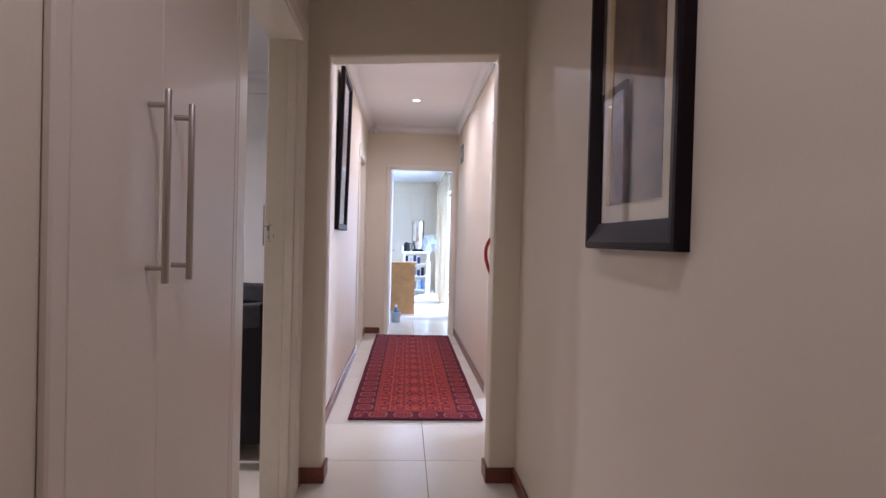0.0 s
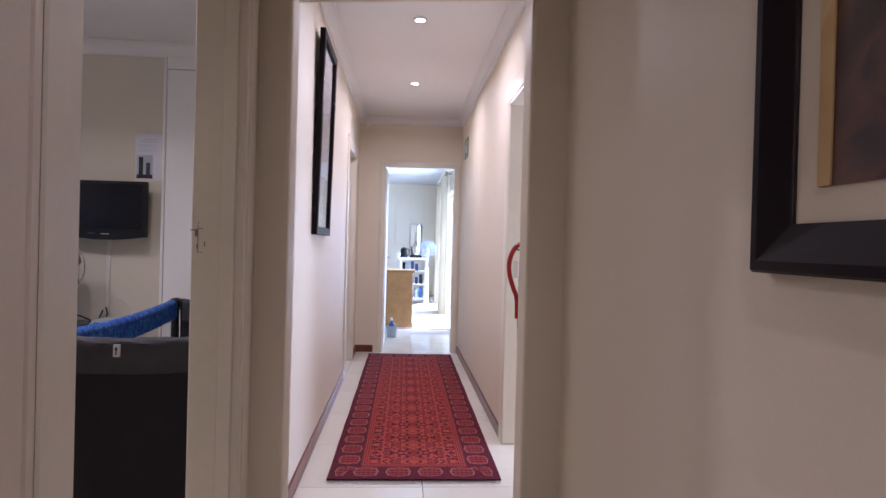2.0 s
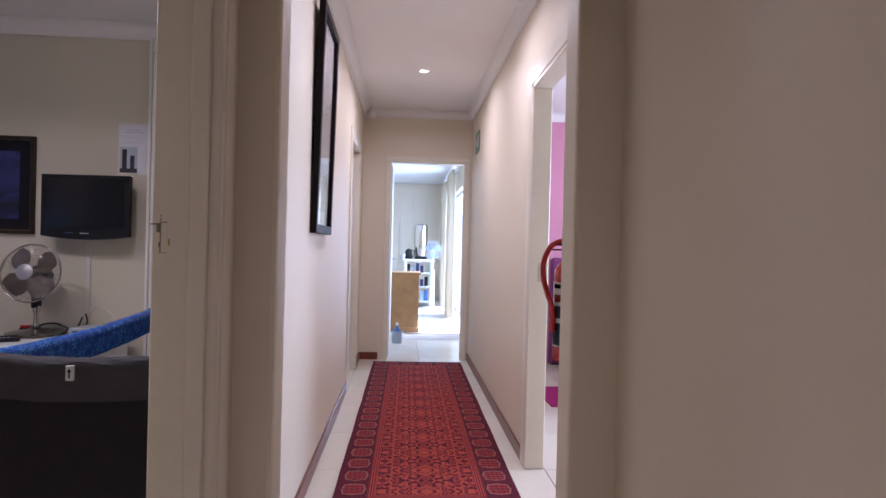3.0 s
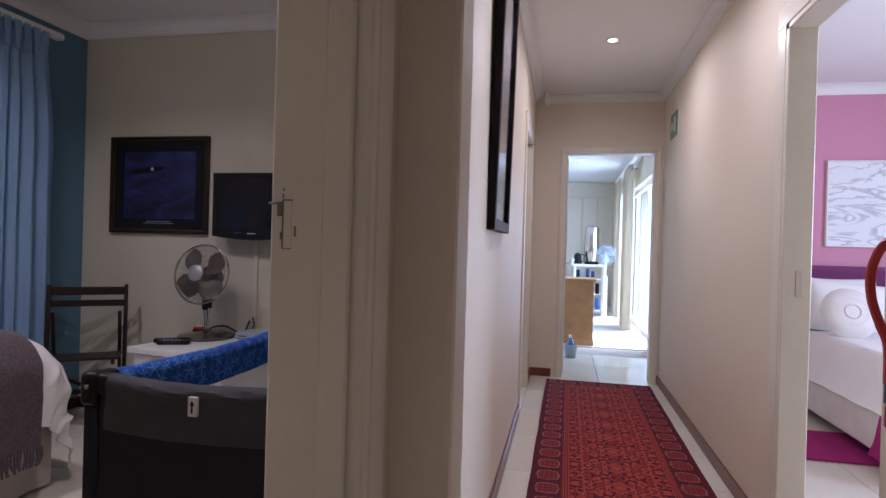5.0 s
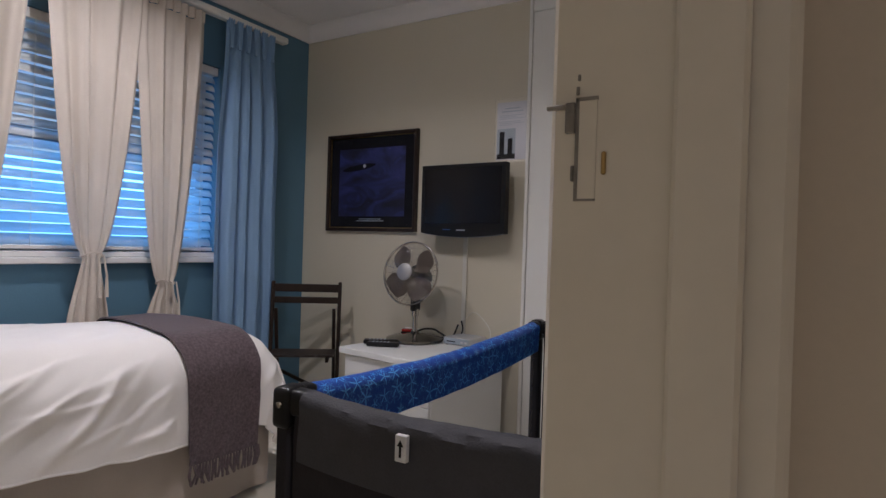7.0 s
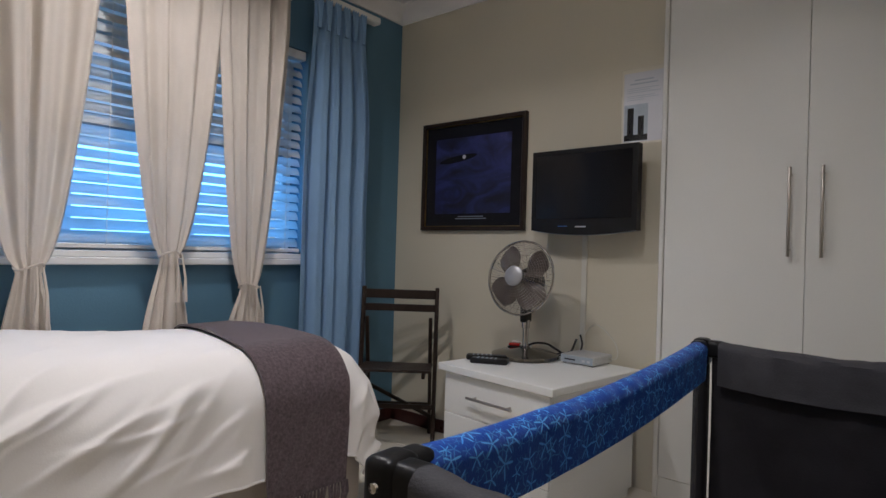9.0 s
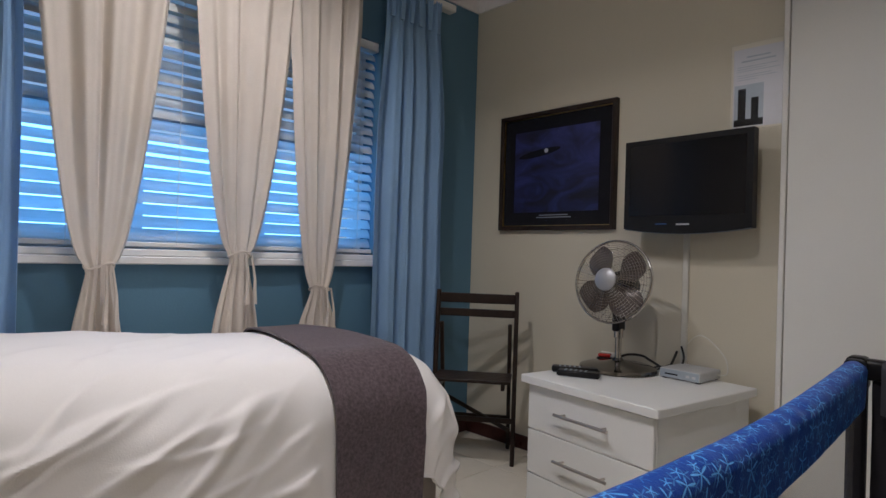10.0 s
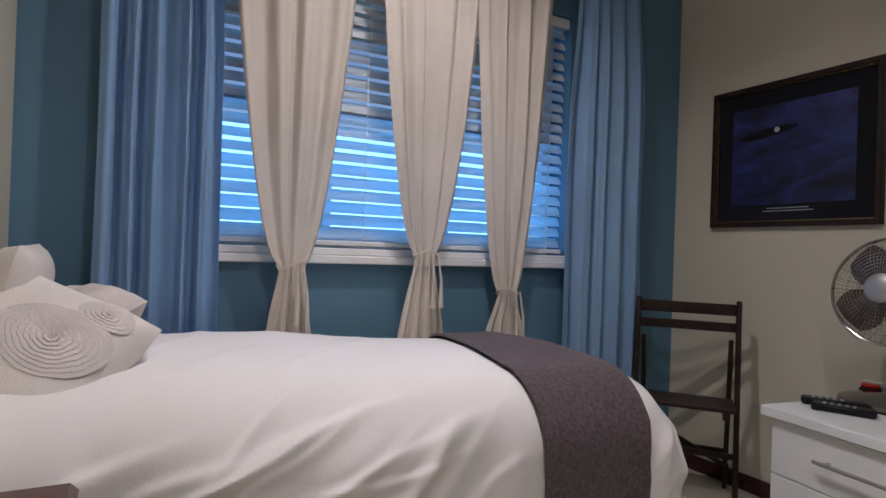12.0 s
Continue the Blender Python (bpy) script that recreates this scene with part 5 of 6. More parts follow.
part("print_lines", boxes(((-0.09, -0.0118, 0.078), (0.09, -0.0106, 0.082)), ((-0.11, -0.0118, 0.066), (0.11, -0.0106, 0.070))), M_GREYP, eg, "lines of small lettering")

# ---- notice in a plastic sleeve
nt = thing("paper_notice", (-2.015, NY, 1.605), "printed notice in a clear plastic sleeve taped to the wall", "notice", turn=0)
part("sheet", boxes(((-0.095, -0.002, 0.0), (0.100, 0, 0.325)), bev=0), M_NOTICE, nt)
part("heading", boxes(((-0.045, -0.0028, 0.286), (0.045, -0.002, 0.292)), ((-0.065, -0.0028, 0.269), (0.065, -0.002, 0.275))), M_GREYP, nt, "two grey title lines")
part("text_line", boxes(*[((-0.080, -0.0026, z), (-0.080 + w, -0.002, z + 0.0025)) for z, w in ((0.249, 0.15), (0.240, 0.11), (0.231, 0.16), (0.214, 0.13), (0.205, 0.15), (0.196, 0.08))]), M_GREYP, nt, "grey text lines")
ph = part("photo", boxes(((-0.090, -0.0026, 0.006), (0.022, -0.002, 0.176))), M_GREYP, nt, "grey photo of two remote controls")
for x, z0, z1, w in ((-0.060, 0.016, 0.160, 0.022), (-0.010, 0.016, 0.120, 0.020)):
    part("photo_shape", boxes(((x - w / 2 - 0.004, -0.0032, z0), (x + w / 2 + 0.004, -0.0026, z1)), bev=0.0), M_INK, ph, "dark remote shape")
part("photo_base", boxes(((-0.090, -0.0031, 0.006), (0.022, -0.0026, 0.034))), M_INK, ph)
slv = part("sleeve", boxes(((-0.105, -0.0062, -0.010), (0.112, -0.0046, 0.345))), M_GLASS, nt, "clear plastic sleeve")
slv.visible_shadow = False

# ---- built-in wardrobe
wd = thing("built_in_wardrobe", (0, 0, 0), "tall white built-in wardrobe with closed doors", "wardrobe")
part("side_trim", boxes(((-1.912, 4.985, 0.0), (-1.892, NY, 2.49)), bev=0.003), M_WHITE, wd)
part("plinth", boxes(((-1.892, 5.0, 0.0), (BX - 0.014, NY, 0.09))), M_MELA, wd)
part("top_panel", boxes(((-1.892, 4.992, 2.40), (BX - 0.014, NY, 2.49)), bev=0.002), M_MELA, wd)
for a, b, hx in ((-1.889, -1.3515, -1.405), (-1.3495, -0.80, -1.295)):
    dr = part("door", boxes(((a, 4.992, 0.095), (b, 5.012, 2.395)), bev=0.0015), M_MELA, wd)
    bar_handle(dr, hx, 4.992, 1.085, 1.435, 0, -1)

# ---------------------------------------------------------------- travel cot
def star_cloth():
    m = mat("blue_starfish_cloth", (0.02, 0.08, 0.40), 0.46, var=0.1, fine=240, bump=0.05, spec=0.5)
    n, l = m.node_tree.nodes, m.node_tree.links

    def math_(op, a, b=None):
        q = n.new("ShaderNodeMath")
        q.operation = op
        for i, v in enumerate((a, b)):
            if v is None:
                continue
            if isinstance(v, (int, float)):
                q.inputs[i].default_value = v
            else:
                l.new(v, q.inputs[i])
        return q.outputs[0]
    tc = n.new("ShaderNodeTexCoord")
    sp = n.new("ShaderNodeSeparateXYZ")
    l.new(tc.outputs["Object"], sp.inputs[0])
    cb = n.new("ShaderNodeCombineXYZ")
    l.new(sp.outputs[1], cb.inputs[0])
    l.new(math_("SUBTRACT", sp.outputs[2], math_("MULTIPLY", sp.outputs[0], 0.9)), cb.inputs[1])
    total = None
    for scale, off, thr in ((25.0, 0.0, 1.0), (38.0, 4.7, 0.9)):
        mp = n.new("ShaderNodeMapping")
        mp.inputs["Location"].default_value = (off, off * 1.7, 0)
        mp.inputs["Scale"].default_value = (scale, scale, 1)
        l.new(cb.outputs[0], mp.inputs["Vector"])
        v = n.new("ShaderNodeTexVoronoi")
        v.voronoi_dimensions = "2D"
        v.inputs["Scale"].default_value, v.inputs["Randomness"].default_value = 1.0, 0.75
        l.new(mp.outputs[0], v.inputs["Vector"])
        df = n.new("ShaderNodeVectorMath")
        df.operation = "SUBTRACT"
        l.new(mp.outputs[0], df.inputs[0])
        l.new(v.outputs["Position"], df.inputs[1])
        s2 = n.new("ShaderNodeSeparateXYZ")
        l.new(df.outputs[0], s2.inputs[0])
        ang = math_("ARCTAN2", s2.outputs[1], s2.outputs[0])
        sc = n.new("ShaderNodeSeparateColor")
        l.new(v.outputs["Color"], sc.inputs[0])
        wob = math_("COSINE", math_("MULTIPLY", math_("ADD", ang, math_("MULTIPLY", sc.outputs[0], 6.3)), 2.5))
        arm = math_("POWER", math_("ABSOLUTE", wob), 10.0)
        reach = math_("ADD", 0.055, math_("MULTIPLY", arm, math_("ADD", 0.18, math_("MULTIPLY", sc.outputs[1], 0.42))))
        star = math_("LESS_THAN", v.outputs["Distance"], reach)
        total = star if total is None else math_("MAXIMUM", total, math_("MULTIPLY", star, 0.45))
    rp = n.new("ShaderNodeValToRGB")
    rp.color_ramp.elements[0].color = (0.008, 0.060, 0.36, 1)
    rp.color_ramp.elements[1].color = (0.13, 0.42, 0.86, 1)
    l.new(total, rp.inputs[0])
    l.new(rp.outputs[0], n["Principled BSDF"].inputs["Base Color"])
    return m


def net_mat():
    m = bpy.data.materials.new("white_netting")
    m.use_nodes = True
    n, l = m.node_tree.nodes, m.node_tree.links
    b = n["Principled BSDF"]
    b.inputs["Base Color"].default_value = (0.55, 0.56, 0.58, 1)
    b.inputs["Roughness"].default_value = 0.9
    tr = n.new("ShaderNodeBsdfTransparent")
    mix = n.new("ShaderNodeMixShader")
    mix.inputs[0].default_value = 0.30
    l.new(tr.outputs[0], mix.inputs[1])
    l.new(b.outputs[0], mix.inputs[2])
    l.new(mix.outputs[0], n["Material Output"].inputs["Surface"])
    return m


M_STAR, M_NET = star_cloth(), net_mat()
CX0, CX1, CY0, CY1, CZ = -1.470, -0.860, 2.85, 4.20, 0.812
cot = thing("travel_cot", (0, 0, 0), "black and blue folding travel cot with a starfish patterned rail", "cot")


def end_panel(y, s):
    """Padded dark end cloth; s points to the outside."""
    def f(u, v):
        x = CX0 + 0.03 + (CX1 - CX0 - 0.06) * u
        sag = 0.014 * math.sin(math.pi * u) ** 0.8
        z = 0.10 + (CZ - 0.01 - sag - 0.10) * v
        bulge = 0.010 * math.sin(math.pi * v) + 0.005 * smooth(0.80, 0.84, v)
        return (x, y + s * (bulge + 0.006 * noise.noise((x * 7, z * 9, y)) + 0.005 * noise.noise((x * 22 + z * 9, z * 16, y)) * smooth(0.55, 0.8, v)), z)
    bm = add_grid(bmesh.new(), 40, 40, f)
    return part("end_panel", thicken(bm, 0.012), M_COT, cot, "dark charcoal padded cloth end", True)


def end_cuff(y):
    """The sleeve of padded cloth folded over an end rail."""
    def f(u, v):
        x = CX0 + 0.05 + (CX1 - CX0 - 0.10) * u
        sag = 0.014 * math.sin(math.pi * u) ** 0.8
        wr = 0.0035 * noise.noise((x * 26, v * 7, y)) + 0.004 * noise.noise((x * 9 + v * 5, v * 3, y + 2)) + 0.004 * math.sin(v * 60 + x * 40) * math.exp(-((u - 0.5) * 2.6) ** 8) * 0.3
        if v <= 0.3:
            yy, zz = -0.030, -0.105 + 0.105 * v / 0.3
        elif v >= 0.7:
            yy, zz = 0.030, -0.105 * (v - 0.7) / 0.3
        else:
            a = math.pi * (1 - (v - 0.3) / 0.4)
            yy, zz = 0.030 * math.cos(a), 0.022 * math.sin(a)
        return (x, y + yy + (wr if yy > 0 else -wr), CZ - 0.004 - sag + zz + wr * 0.6)
    return part("end_sleeve", thicken(add_grid(bmesh.new(), 60, 24, f), 0.002), M_CUFF, cot, "grey padded sleeve over the end rail", True)


ep = end_panel(CY0, -1)
end_panel(CY1, 1)
end_cuff(CY1)
end_cuff(CY0)
for y in (CY0, CY1):
    bm = bmesh.new()
    pts = [(CX0 + 0.03 + (CX1 - CX0 - 0.06) * k / 16, y, CZ + 0.002 - 0.014 * math.sin(math.pi * k / 16) ** 0.8) for k in range(17)]
    add_tube(bm, pts, 0.013, 12)
    part("end_rail", bm, M_COT, cot, "padded dark top rail", True)
for x, tag in ((CX0, 1), (CX1, -1)):
    bm = bmesh.new()

    def rail_f(u, v):
        y = CY0 + 0.045 + (CY1 - CY0 - 0.09) * u
        a = math.pi * (1.12 - 1.24 * v)
        sag = 0.022 * math.sin(math.pi * u)
        rr = 0.026
        if 0.14 <= v <= 0.86:
            a2 = math.pi * (1 - (v - 0.14) / 0.72)
            xx, zz = rr * math.cos(a2), rr * math.sin(a2)
        else:
            k = (0.14 - v) / 0.14 if v < 0.14 else (v - 0.86) / 0.14
            xx, zz = (-rr if v < 0.14 else rr) * (1 - 0.2 * k), -0.085 * k
        wr = 0.003 * noise.noise((y * 22, zz * 14, x))
        return (x + xx + wr, y, CZ - 0.012 - sag + zz + wr)
    add_grid(bm, 80, 28, rail_f)
    part("side_rail", thicken(bm, 0.003), M_STAR, cot, "blue starfish printed padded rail", True)
    bm = bmesh.new()
    add_grid(bm, 20, 10, lambda u, v: (x, CY0 + 0.03 + (CY1 - CY0 - 0.06) * u, 0.12 + 0.58 * v))
    part("netting", bm, M_NET, cot, "pale see-through netting", True)
for x in (CX0, CX1):
    for y in (CY0, CY1):
        sx, sy = (-1 if x == CX0 else 1), (-1 if y == CY0 else 1)
        part("post", boxes(((x - 0.020, y - 0.020, 0.03), (x + 0.020, y + 0.020, CZ - 0.02)), bev=0.008), M_COT, cot, "", True)
        bm = bmesh.new()
        add_box(bm, (x - 0.023, y - 0.030, CZ - 0.060), (x + 0.023, y + 0.030, CZ + 0.020), 0.013, 3)
        add_box(bm, (min(x, x - sx * 0.060), y - 0.022, CZ - 0.034), (max(x, x - sx * 0.060), y + 0.022, CZ + 0.016), 0.012, 3)
        add_box(bm, (x - 0.021, min(y, y - sy * 0.062), CZ - 0.036), (x + 0.021, max(y, y - sy * 0.062), CZ + 0.016), 0.012, 3)
        cp = part("corner_cap", bm, M_PLASTIC, cot, "rounded black plastic corner", True)
        part("rivet", add_lathe(bmesh.new(), [(0.002, -0.004), (0.006, -0.003), (0.007, 0.0)], at=(x + 0.002, y + sy * 0.030 + (-0.001 if sy < 0 else 0.001), CZ - 0.012), n=12, axis="y"), M_CHROME, cp, "chrome rivet", True)
        part("foot", add_lathe(bmesh.new(), [(0.012, 0.0), (0.026, 0.002), (0.026, 0.025), (0.018, 0.032)], at=(x, y, 0), n=16), M_RUBBER, cot, "", True)
part("floor_board", boxes(((CX0 + 0.03, CY0 + 0.03, 0.08), (CX1 - 0.03, CY1 - 0.03, 0.11)), bev=0.006), M_COT, cot)
tg = part("tag", boxes(((-1.197, CY0 - 0.0415, 0.754), (-1.175, CY0 - 0.031, 0.798)), bev=0.001), M_PAPER, ep, "white tag with a dark arrow")
bm = boxes(((-1.188, CY0 - 0.0428, 0.762), (-1.184, CY0 - 0.0412, 0.782)))
bm.faces.new([bm.verts.new(p) for p in ((-1.1925, CY0 - 0.0424, 0.780), (-1.1795, CY0 - 0.0424, 0.780), (-1.186, CY0 - 0.0424, 0.791))])
part("arrow", bm, M_INK, tg)
cot.matrix_world = pose(CX0, CY0, 0, 0, 0, 1.3) @ pose(-CX0, -CY0, 0)

# ---------------------------------------------------------------- pink room
gb = thing("guest_bed", (2.13, 5.95, 0), "white guest bed with a purple headboard", "bed")
part("base", boxes(((-0.75, -1.0, 0.06), (0.75, 0.90, 0.34)), bev=0.02), M_DUVET, gb)
bm = bmesh.new()
add_grid(bm, 60, 60, lambda u, v: (-0.80 + 1.6 * u, -1.04 + 1.92 * v, 0.60 - 0.30 * smooth(0.42, 0.5, max(abs(u - 0.5), (0.5 - v))) + 0.012 * noise.noise((u * 7, v * 7, 0))))
part("bedspread", thicken(bm, 0.02), M_DUVET, gb, "white quilted bedspread", True)
part("valance", boxes(((-0.77, -1.02, 0.06), (0.77, 0.88, 0.36)), bev=0.02), M_CUSH, gb)
part("headboard", boxes(((-0.86, 0.92, 0.0), (0.86, 0.99, 1.09)), bev=0.03), M_PURPLE, gb, "purple upholstered headboard")
for x in (-0.7, 0.7):
    for y in (-0.9, 0.8):
        part("leg", add_cyl(bmesh.new(), (x, y, 0), (x, y, 0.08), 0.025), M_DARKW, gb)
for k, (x, y, z, ry) in enumerate(((-0.42, 0.78, 0.80, 0), (-0.40, 0.62, 0.78, 6), (0.42, 0.78, 0.80, 0), (0.36, 0.60, 0.78, -5))):
    pp = thing("pillow", (0, 0, 0), "plump white pillow leaning on the purple headboard", "pillow", "pillows on the guest bed")
    part("case", pillow_mesh(0.62, 0.42, 0.17, k * 1.3, 18), M_DUVET, pp, "", True)
    place(pp, pose(2.13 + x, 5.95 + y, z, -18, ry, 0))
rc2 = thing("round_cushion", (0, 0, 0), "round beige ringed cushion on the guest bed", "cushion")
part("cover", add_lathe(bmesh.new(), [(0.01, -0.06), (0.10, -0.056), (0.16, -0.035), (0.185, 0.0), (0.16, 0.035), (0.10, 0.056), (0.01, 0.06)], n=32, axis="y"), M_CUSH, rc2, "", True)
for k in range(3):
    r = 0.05 + 0.045 * k
    part("piping", add_tube(bmesh.new(), [(r * math.cos(a), -0.0585 + 0.010 * k * k * 0.7, r * math.sin(a)) for a in (2 * math.pi * q / 30 for q in range(30))], 0.006, 6, loop=True), M_GREYC, rc2, "", True)
place(rc2, pose(1.60, 6.25, 0.765, -20, 0, 0))
framed_picture("picture", (2.10, PY1, 1.245), 0, 0.80, 0.70, 0.012, 0.03, M_WHITE, print_mat("pale_branch_print", [(0.44, (0.78, 0.78, 0.80)), (0.505, (0.46, 0.46, 0.48)), (0.525, (0.80, 0.80, 0.82))], 3.0, stretch=(0.6, 1, 2.2)),
               "pale canvas print of thin branches", slope=False)
gt = thing("guest_bed_throw", (0, 0, 0), "magenta throw laid across the foot of the guest bed", "throw")


def guest_throw(u, v):
    x, y = 1.30 + 1.66 * u, 4.93 + 0.36 * v
    e = min(u, 1 - u)
    z = 0.632 - 0.40 * smooth(0.06, 0.0, e) - 0.16 * smooth(0.16, 0.05, e)
    return (x, y, z + 0.005 * noise.noise((x * 6, y * 6, 4.0)))


part("cloth", thicken(add_grid(bmesh.new(), 60, 10, guest_throw), 0.008), M_MAGENTA, gt, "", True)
pr_ = thing("bedside_rug", (1.02, 5.62, 0), "magenta wool rug on the tiles beside the guest bed", "rug")
part("woven_cloth", boxes(((-0.12, -0.30, 0.0), (0.75, 0.30, 0.012)), bev=0.003), M_MAGENTA, pr_)
bm = bmesh.new()
for k in range(60):
    x = -0.115 + 0.86 * k / 59
    add_tube(bm, [(x, -0.30, 0.008), (x + random.uniform(-.006, .006), -0.325, 0.003)], 0.002, 4)
part("fringe", bm, M_MAGENTA, pr_)

# ---------------------------------------------------------------- far bedroom
dr = thing("door_2", (ED0 + 0.02, 7.175, 0), "white painted door standing open into the far bedroom", "door", turn=0)
tagged(dr, kind="structure")
lf = part("leaf", boxes(((-0.02, 0.0, 0.008), (0.02, 0.78, 2.02)), bev=0.003), M_WHITE, dr)
bm = bmesh.new()
add_cyl(bm, (0.02, 0.71, 1.02), (0.06, 0.71, 1.02), 0.008)
add_tube(bm, [(0.06, 0.715, 1.02), (0.062, 0.66, 1.02), (0.058, 0.60, 1.018)], 0.008, 8)
part("handle", bm, M_STEEL, lf, "steel lever handle", True)

chst = thing("chest_of_drawers", (-0.45, 9.18, 0), "oak chest of drawers on the carpet edge", "chest")
part("body", boxes(((-0.44, -0.22, 0.06), (0.44, 0.22, 0.785)), bev=0.004), M_OAK, chst)
part("top", boxes(((-0.465, -0.245, 0.785), (0.465, 0.235, 0.815)), bev=0.006), M_OAK, chst)
part("plinth", boxes(((-0.45, -0.235, 0.004), (0.45, 0.23, 0.07)), bev=0.006), M_OAK, chst)
cad = thing("cleaning_caddy", (-0.285, 8.10, 0), "grey plastic caddy holding a blue bottle", "caddy")
part("tub", add_lathe(bmesh.new(), [(0.055, 0.0), (0.062, 0.004), (0.072, 0.14), (0.075, 0.142), (0.070, 0.145), (0.058, 0.012), (0.01, 0.010)], n=20), M_GREYP, cad, "", True)
bo = part("bottle", add_lathe(bmesh.new(), [(0.02, 0.012), (0.035, 0.014), (0.036, 0.16), (0.02, 0.19), (0.013, 0.20), (0.013, 0.215)], n=18), M_BLUEP, cad, "blue bottle", True)
part("cap", add_lathe(bmesh.new(), [(0.016, 0.212), (0.017, 0.214), (0.016, 0.245), (0.004, 0.247)], n=14), M_WPLAS, bo, "white cap", True)

tr = thing("white_trolley", (0.06, 12.45, 0.003), "white shelf trolley loaded with books and boxes", "trolley")
part("top", boxes(((-0.30, -0.22, 0.88), (0.30, 0.22, 0.92)), bev=0.006), M_WHITE, tr)
for z in (0.10, 0.38, 0.64):
    part("shelf", boxes(((-0.26, -0.2, z), (0.26, 0.2, z + 0.02)), bev=0.003), M_WHITE, tr)
for x in (-0.25, 0.25):
    for y in (-0.18, 0.18):
        part("leg", boxes(((x - 0.02, y - 0.02, 0), (x + 0.02, y + 0.02, 0.88)), bev=0.004), M_WHITE, tr)
for k in range(14):
    z = (0.12, 0.40, 0.66)[k % 3]
    hgt = random.uniform(0.13, 0.2)
    bk = thing("book", (-0.13 + (k // 3) * 0.085, 12.30, z + 0.003), "dark book standing on the trolley shelf", "book", "books on the trolley")
    part("cover", boxes(((-0.03, 0, 0), (0.03, 0.14, hgt)), bev=0.003), random.choice([M_NAVY, M_INK, M_BLUEP, M_GREYP, M_DARKW]), bk)
urn = thing("water_urn", (0.10, 12.45, 0.923), "tall steel water urn on the white trolley", "urn")
part("tank", add_lathe(bmesh.new(), [(0.08, 0.0), (0.11, 0.01), (0.11, 0.10), (0.13, 0.14), (0.13, 0.62), (0.115, 0.66), (0.03, 0.68)], n=28), M_CHROME, urn, "", True)
part("stand", boxes(((-0.12, -0.14, 0.0), (0.12, 0.1, 0.05)), bev=0.01), M_PLASTIC, urn)
ket = thing("kettle", (-0.14, 12.36, 0.923), "dark kettle on the white trolley", "kettle")
part("body", add_lathe(bmesh.new(), [(0.06, 0.0), (0.075, 0.006), (0.06, 0.17), (0.03, 0.19), (0.01, 0.2)], n=20), M_PLASTIC, ket, "", True)
part("handle", add_tube(bmesh.new(), [(0.055, 0, 0.17), (0.11, 0, 0.16), (0.11, 0, 0.06), (0.07, 0, 0.04)], 0.01, 8), M_PLASTIC, ket, "", True)
cu = thing("cup", (-0.24, 12.33, 0.923), "small white cup on the trolley", "cup")
part("bowl", add_lathe(bmesh.new(), [(0.025, 0), (0.035, 0.002), (0.045, 0.09), (0.042, 0.09), (0.032, 0.008), (0.005, 0.007)], n=18), M_WPLAS, cu, "", True)

pf = thing("pedestal_fan", (0.31, 12.05, 0.003), "white pedestal fan with a grey cage standing on the carpet", "fan")
part("base", add_lathe(bmesh.new(), [(0.02, 0), (0.20, 0), (0.205, 0.01), (0.19, 0.025), (0.05, 0.04), (0.03, 0.06)], n=32), M_WPLAS, pf, "", True)
part("column", add_lathe(bmesh.new(), [(0.055, 0.03), (0.05, 0.10), (0.045, 0.72), (0.02, 0.74), (0.018, 1.02)], n=18), M_WPLAS, pf, "", True)
bm = bmesh.new()
for r, y in ((0.175, -0.1), (0.142, -0.145), (0.10, -0.155), (0.05, -0.16), (0.125, -0.05)):
    add_tube(bm, [(r * math.cos(a), y, 1.10 + r * math.sin(a)) for a in (2 * math.pi * k / 32 for k in range(32))], 0.004, 5, loop=True)
for k in range(32):
    a = 2 * math.pi * k / 32
    add_tube(bm, [(r * math.cos(a), y, 1.10 + r * math.sin(a)) for r, y in ((0.175, -0.1), (0.142, -0.145), (0.045, -0.16))], 0.0014, 4)
part("cage", bm, M_GREYP, pf, "grey wire cage", True)
part("motor", add_lathe(bmesh.new(), [(0.02, -0.09), (0.06, -0.08), (0.06, 0.03), (0.02, 0.05)], at=(0, 0, 1.10), n=18, axis="y"), M_WPLAS, pf, "", True)
for k in range(3):
    a0 = radians(30 + 120 * k)
    part("blade", thicken(add_grid(bmesh.new(), 6, 6, lambda u, v: ((0.03 + 0.12 * v) * math.cos(a0 + (u - 0.5) * 1.2), -0.115 + 0.03 * (u - 0.5), 1.10 + (0.03 + 0.12 * v) * math.sin(a0 + (u - 0.5) * 1.2))), 0.003), M_GREYP, pf, "", True)

for k in range(5):
    x0 = -2.2 + k * 0.62
    fc = thing("far_cupboard", (x0 + 0.31, FY - 0.02, 0.003), "plain cream built-in cupboard along the far wall", "cupboard", "cupboards along the far wall")
    part("door", boxes(((-0.306, -0.02, 0.08), (-0.003, 0.0, 2.28)), bev=0.003), M_WALL, fc)
    part("door", boxes(((0.003, -0.02, 0.08), (0.306, 0.0, 2.28)), bev=0.003), M_WALL, fc)
    part("carcass", boxes(((-0.309, 0.0, 0.0), (0.309, 0.019, 2.33))), M_WALL, fc)
    for x in (-0.04, 0.04):
        part("knob", add_lathe(bmesh.new(), [(0.006, -0.02), (0.006, -0.035), (0.016, -0.04), (0.014, -0.05), (0.003, -0.052)], at=(x, 0, 1.08), n=12, axis="y"), M_BRASS, fc, "", True)

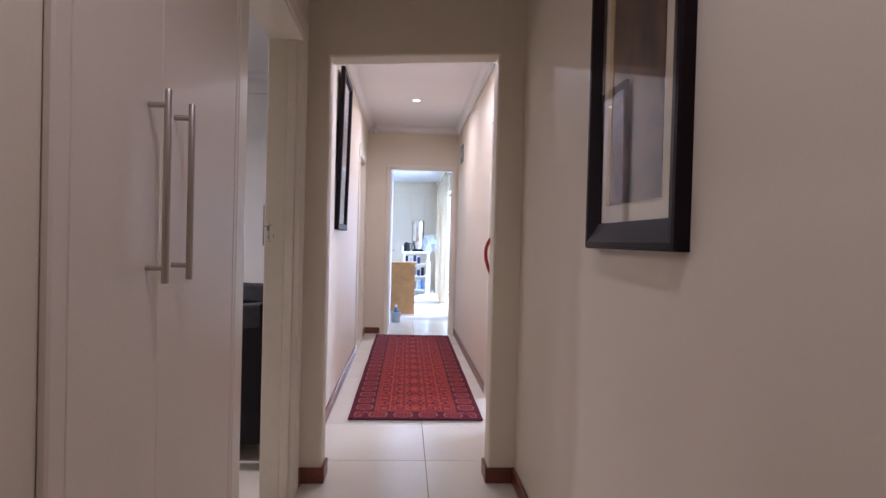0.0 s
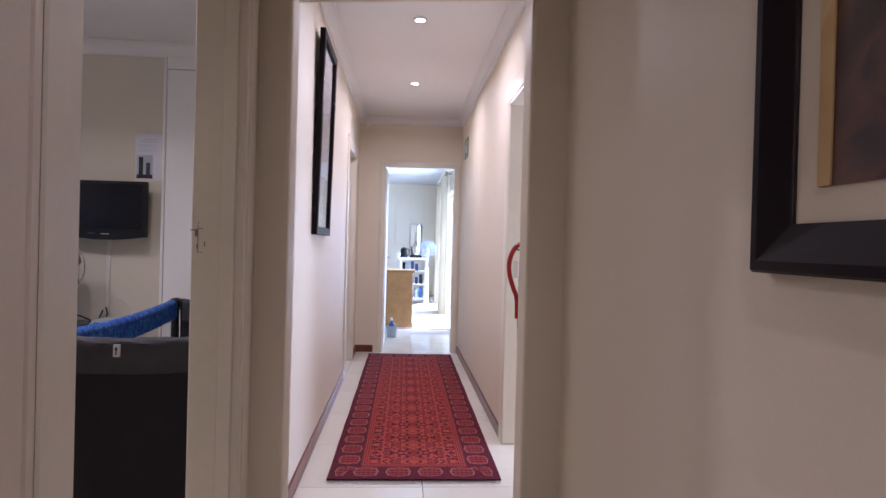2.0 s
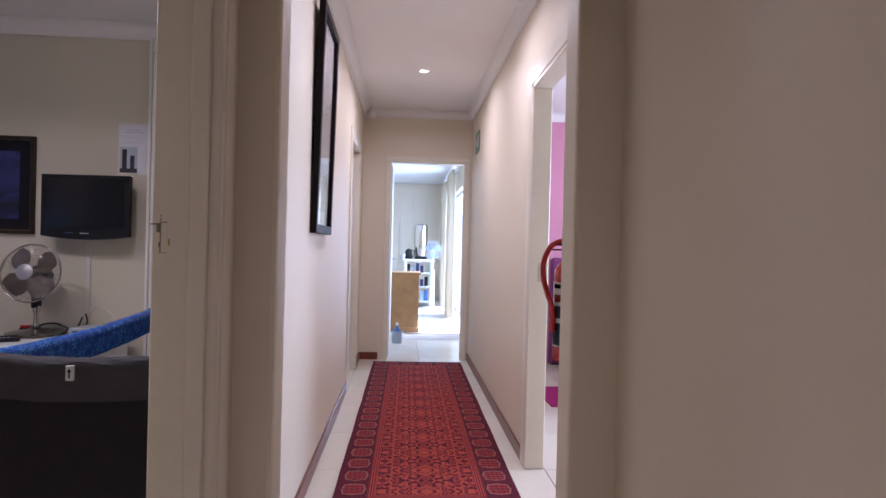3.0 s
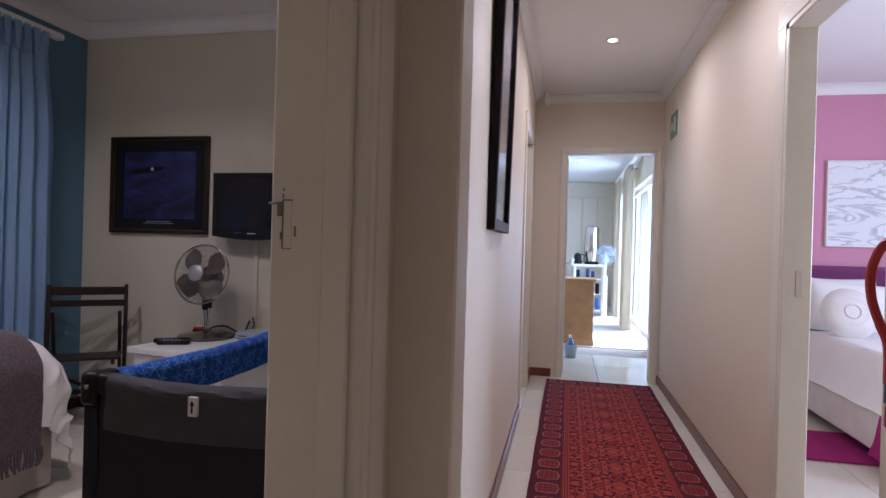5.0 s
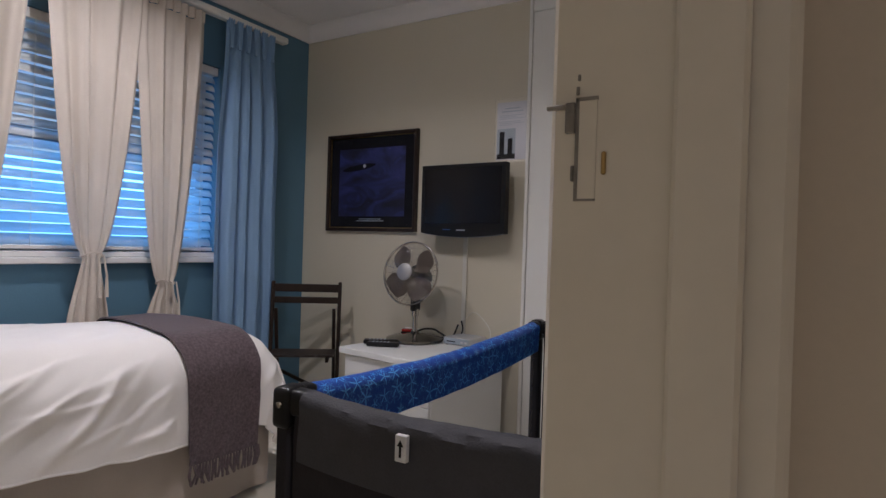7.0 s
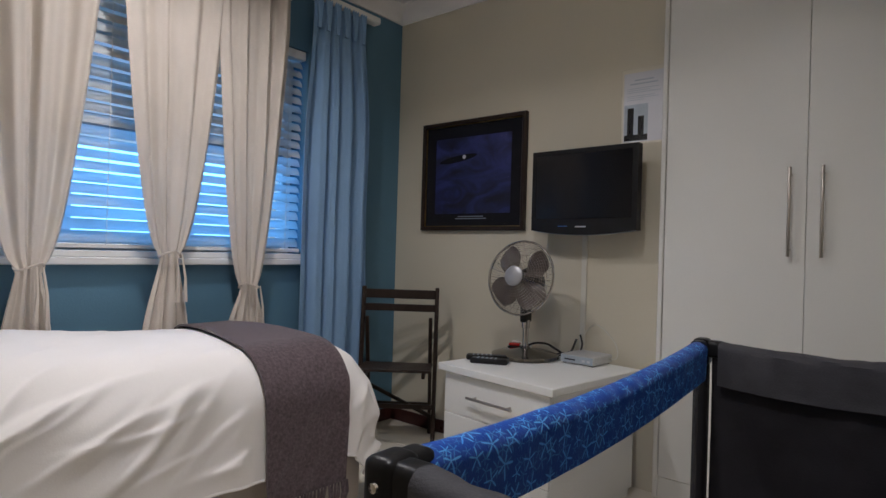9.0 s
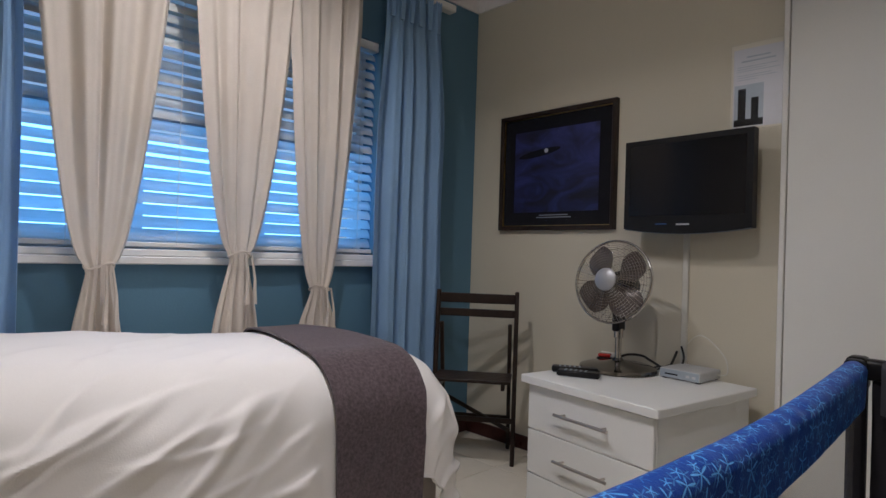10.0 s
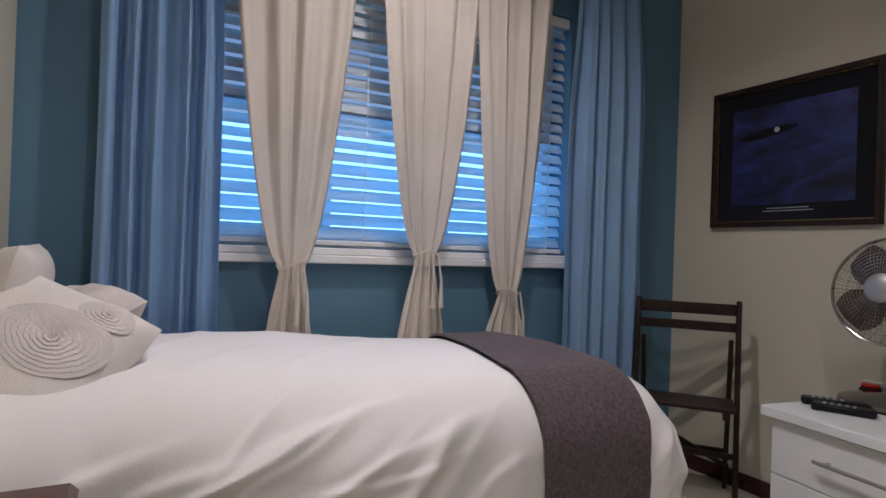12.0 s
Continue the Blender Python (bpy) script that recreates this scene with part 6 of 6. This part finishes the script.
for y0, y1, sd in ((10.45, 11.25, 0.4), (12.2, 12.8, 2.7)):
    root = thing("beige_curtain", (0, 0, 0), "beige floor-length curtain drawn beside the glazed doors", "curtain", "beige curtains at the glazed doors")
    curtain_panel("cloth", root, GX - 0.14, lambda u, z: y0 + (y1 - y0) * u, 0.02, 2.36, 6, 0.045, M_BEIGEC, 80, 10, sd)
    bm = bmesh.new()
    add_grid(bm, 50, 2, lambda u, v: (GX - 0.14 + 0.02 * math.sin(u * 2 * math.pi * 6), y0 + (y1 - y0) * u, 2.34 + 0.09 * v))
    part("heading", thicken(bm, 0.003), M_BEIGEC, root, "", True)
cr = thing("curtain_rail", (0, 0, 0), "white curtain rail above the glazed doors", "curtain rail")
part("rail", boxes(((GX - 0.17, 8.9, 2.43), (GX - 0.11, 13.0, 2.46)), bev=0.006), M_WPLAS, cr)
for y in (9.0, 11.0, 12.9):
    part("bracket", boxes(((GX - 0.11, y - 0.02, 2.43), (GX, y + 0.02, 2.455))), M_WPLAS, cr)
gd = thing("window_2", (GX + 0.1, 0, 0), "tall white framed glazed doors letting in daylight", "window")
tagged(gd, kind="structure")
for y in (8.98, 10.28, 11.58, 12.87):
    part("stile", boxes(((-0.03, y - 0.03, 0), (0.03, y + 0.03, 2.15)), bev=0.004), M_WHITE, gd)
for z in (0.0, 2.09):
    part("rail", boxes(((-0.028, 8.95, z), (0.028, 12.9, z + 0.06)), bev=0.004), M_WHITE, gd)
for a, b in ((9.01, 10.25), (10.31, 11.55), (11.61, 12.84)):
    pn = part("pane", boxes(((-0.003, a, 0.06), (0.003, b, 2.09))), M_GLASS, gd)
    pn.visible_shadow = False

# ---------------------------------------------------------------- floor tiles
TS, TG = 0.605, 0.0035
bm = bmesh.new()
add_box(bm, (TG / 2, TG / 2, -0.010), (TS - TG / 2, TS - TG / 2, 0.0), 0.0015)
tile_me = mesh("tile", bm, M_TILE)
for i in range(-6, 9):
    for j in range(-8, 10):
        x0, y0 = -0.047 + i * TS, 2.895 + j * TS
        if x0 < -3.88 or y0 < -1.89 or x0 + TS > 5.15 or y0 + TS > 8.88:
            continue
        if x0 > RX + 0.2 and (y0 < PY0 - TS or y0 > PY1 + 0.1):
            continue
        if x0 + TS < -0.9 and (y0 < 1.2 - TS or y0 > 5.1) and not (y0 > 7.0 and x0 > -3.0):
            continue
        tl = new("tile", tile_me)
        tl.parent = floor
        tl.location = (x0, y0, 0)
        if -0.8 < x0 < 0.3:
            tl.location.z += random.uniform(-0.0004, 0.0)
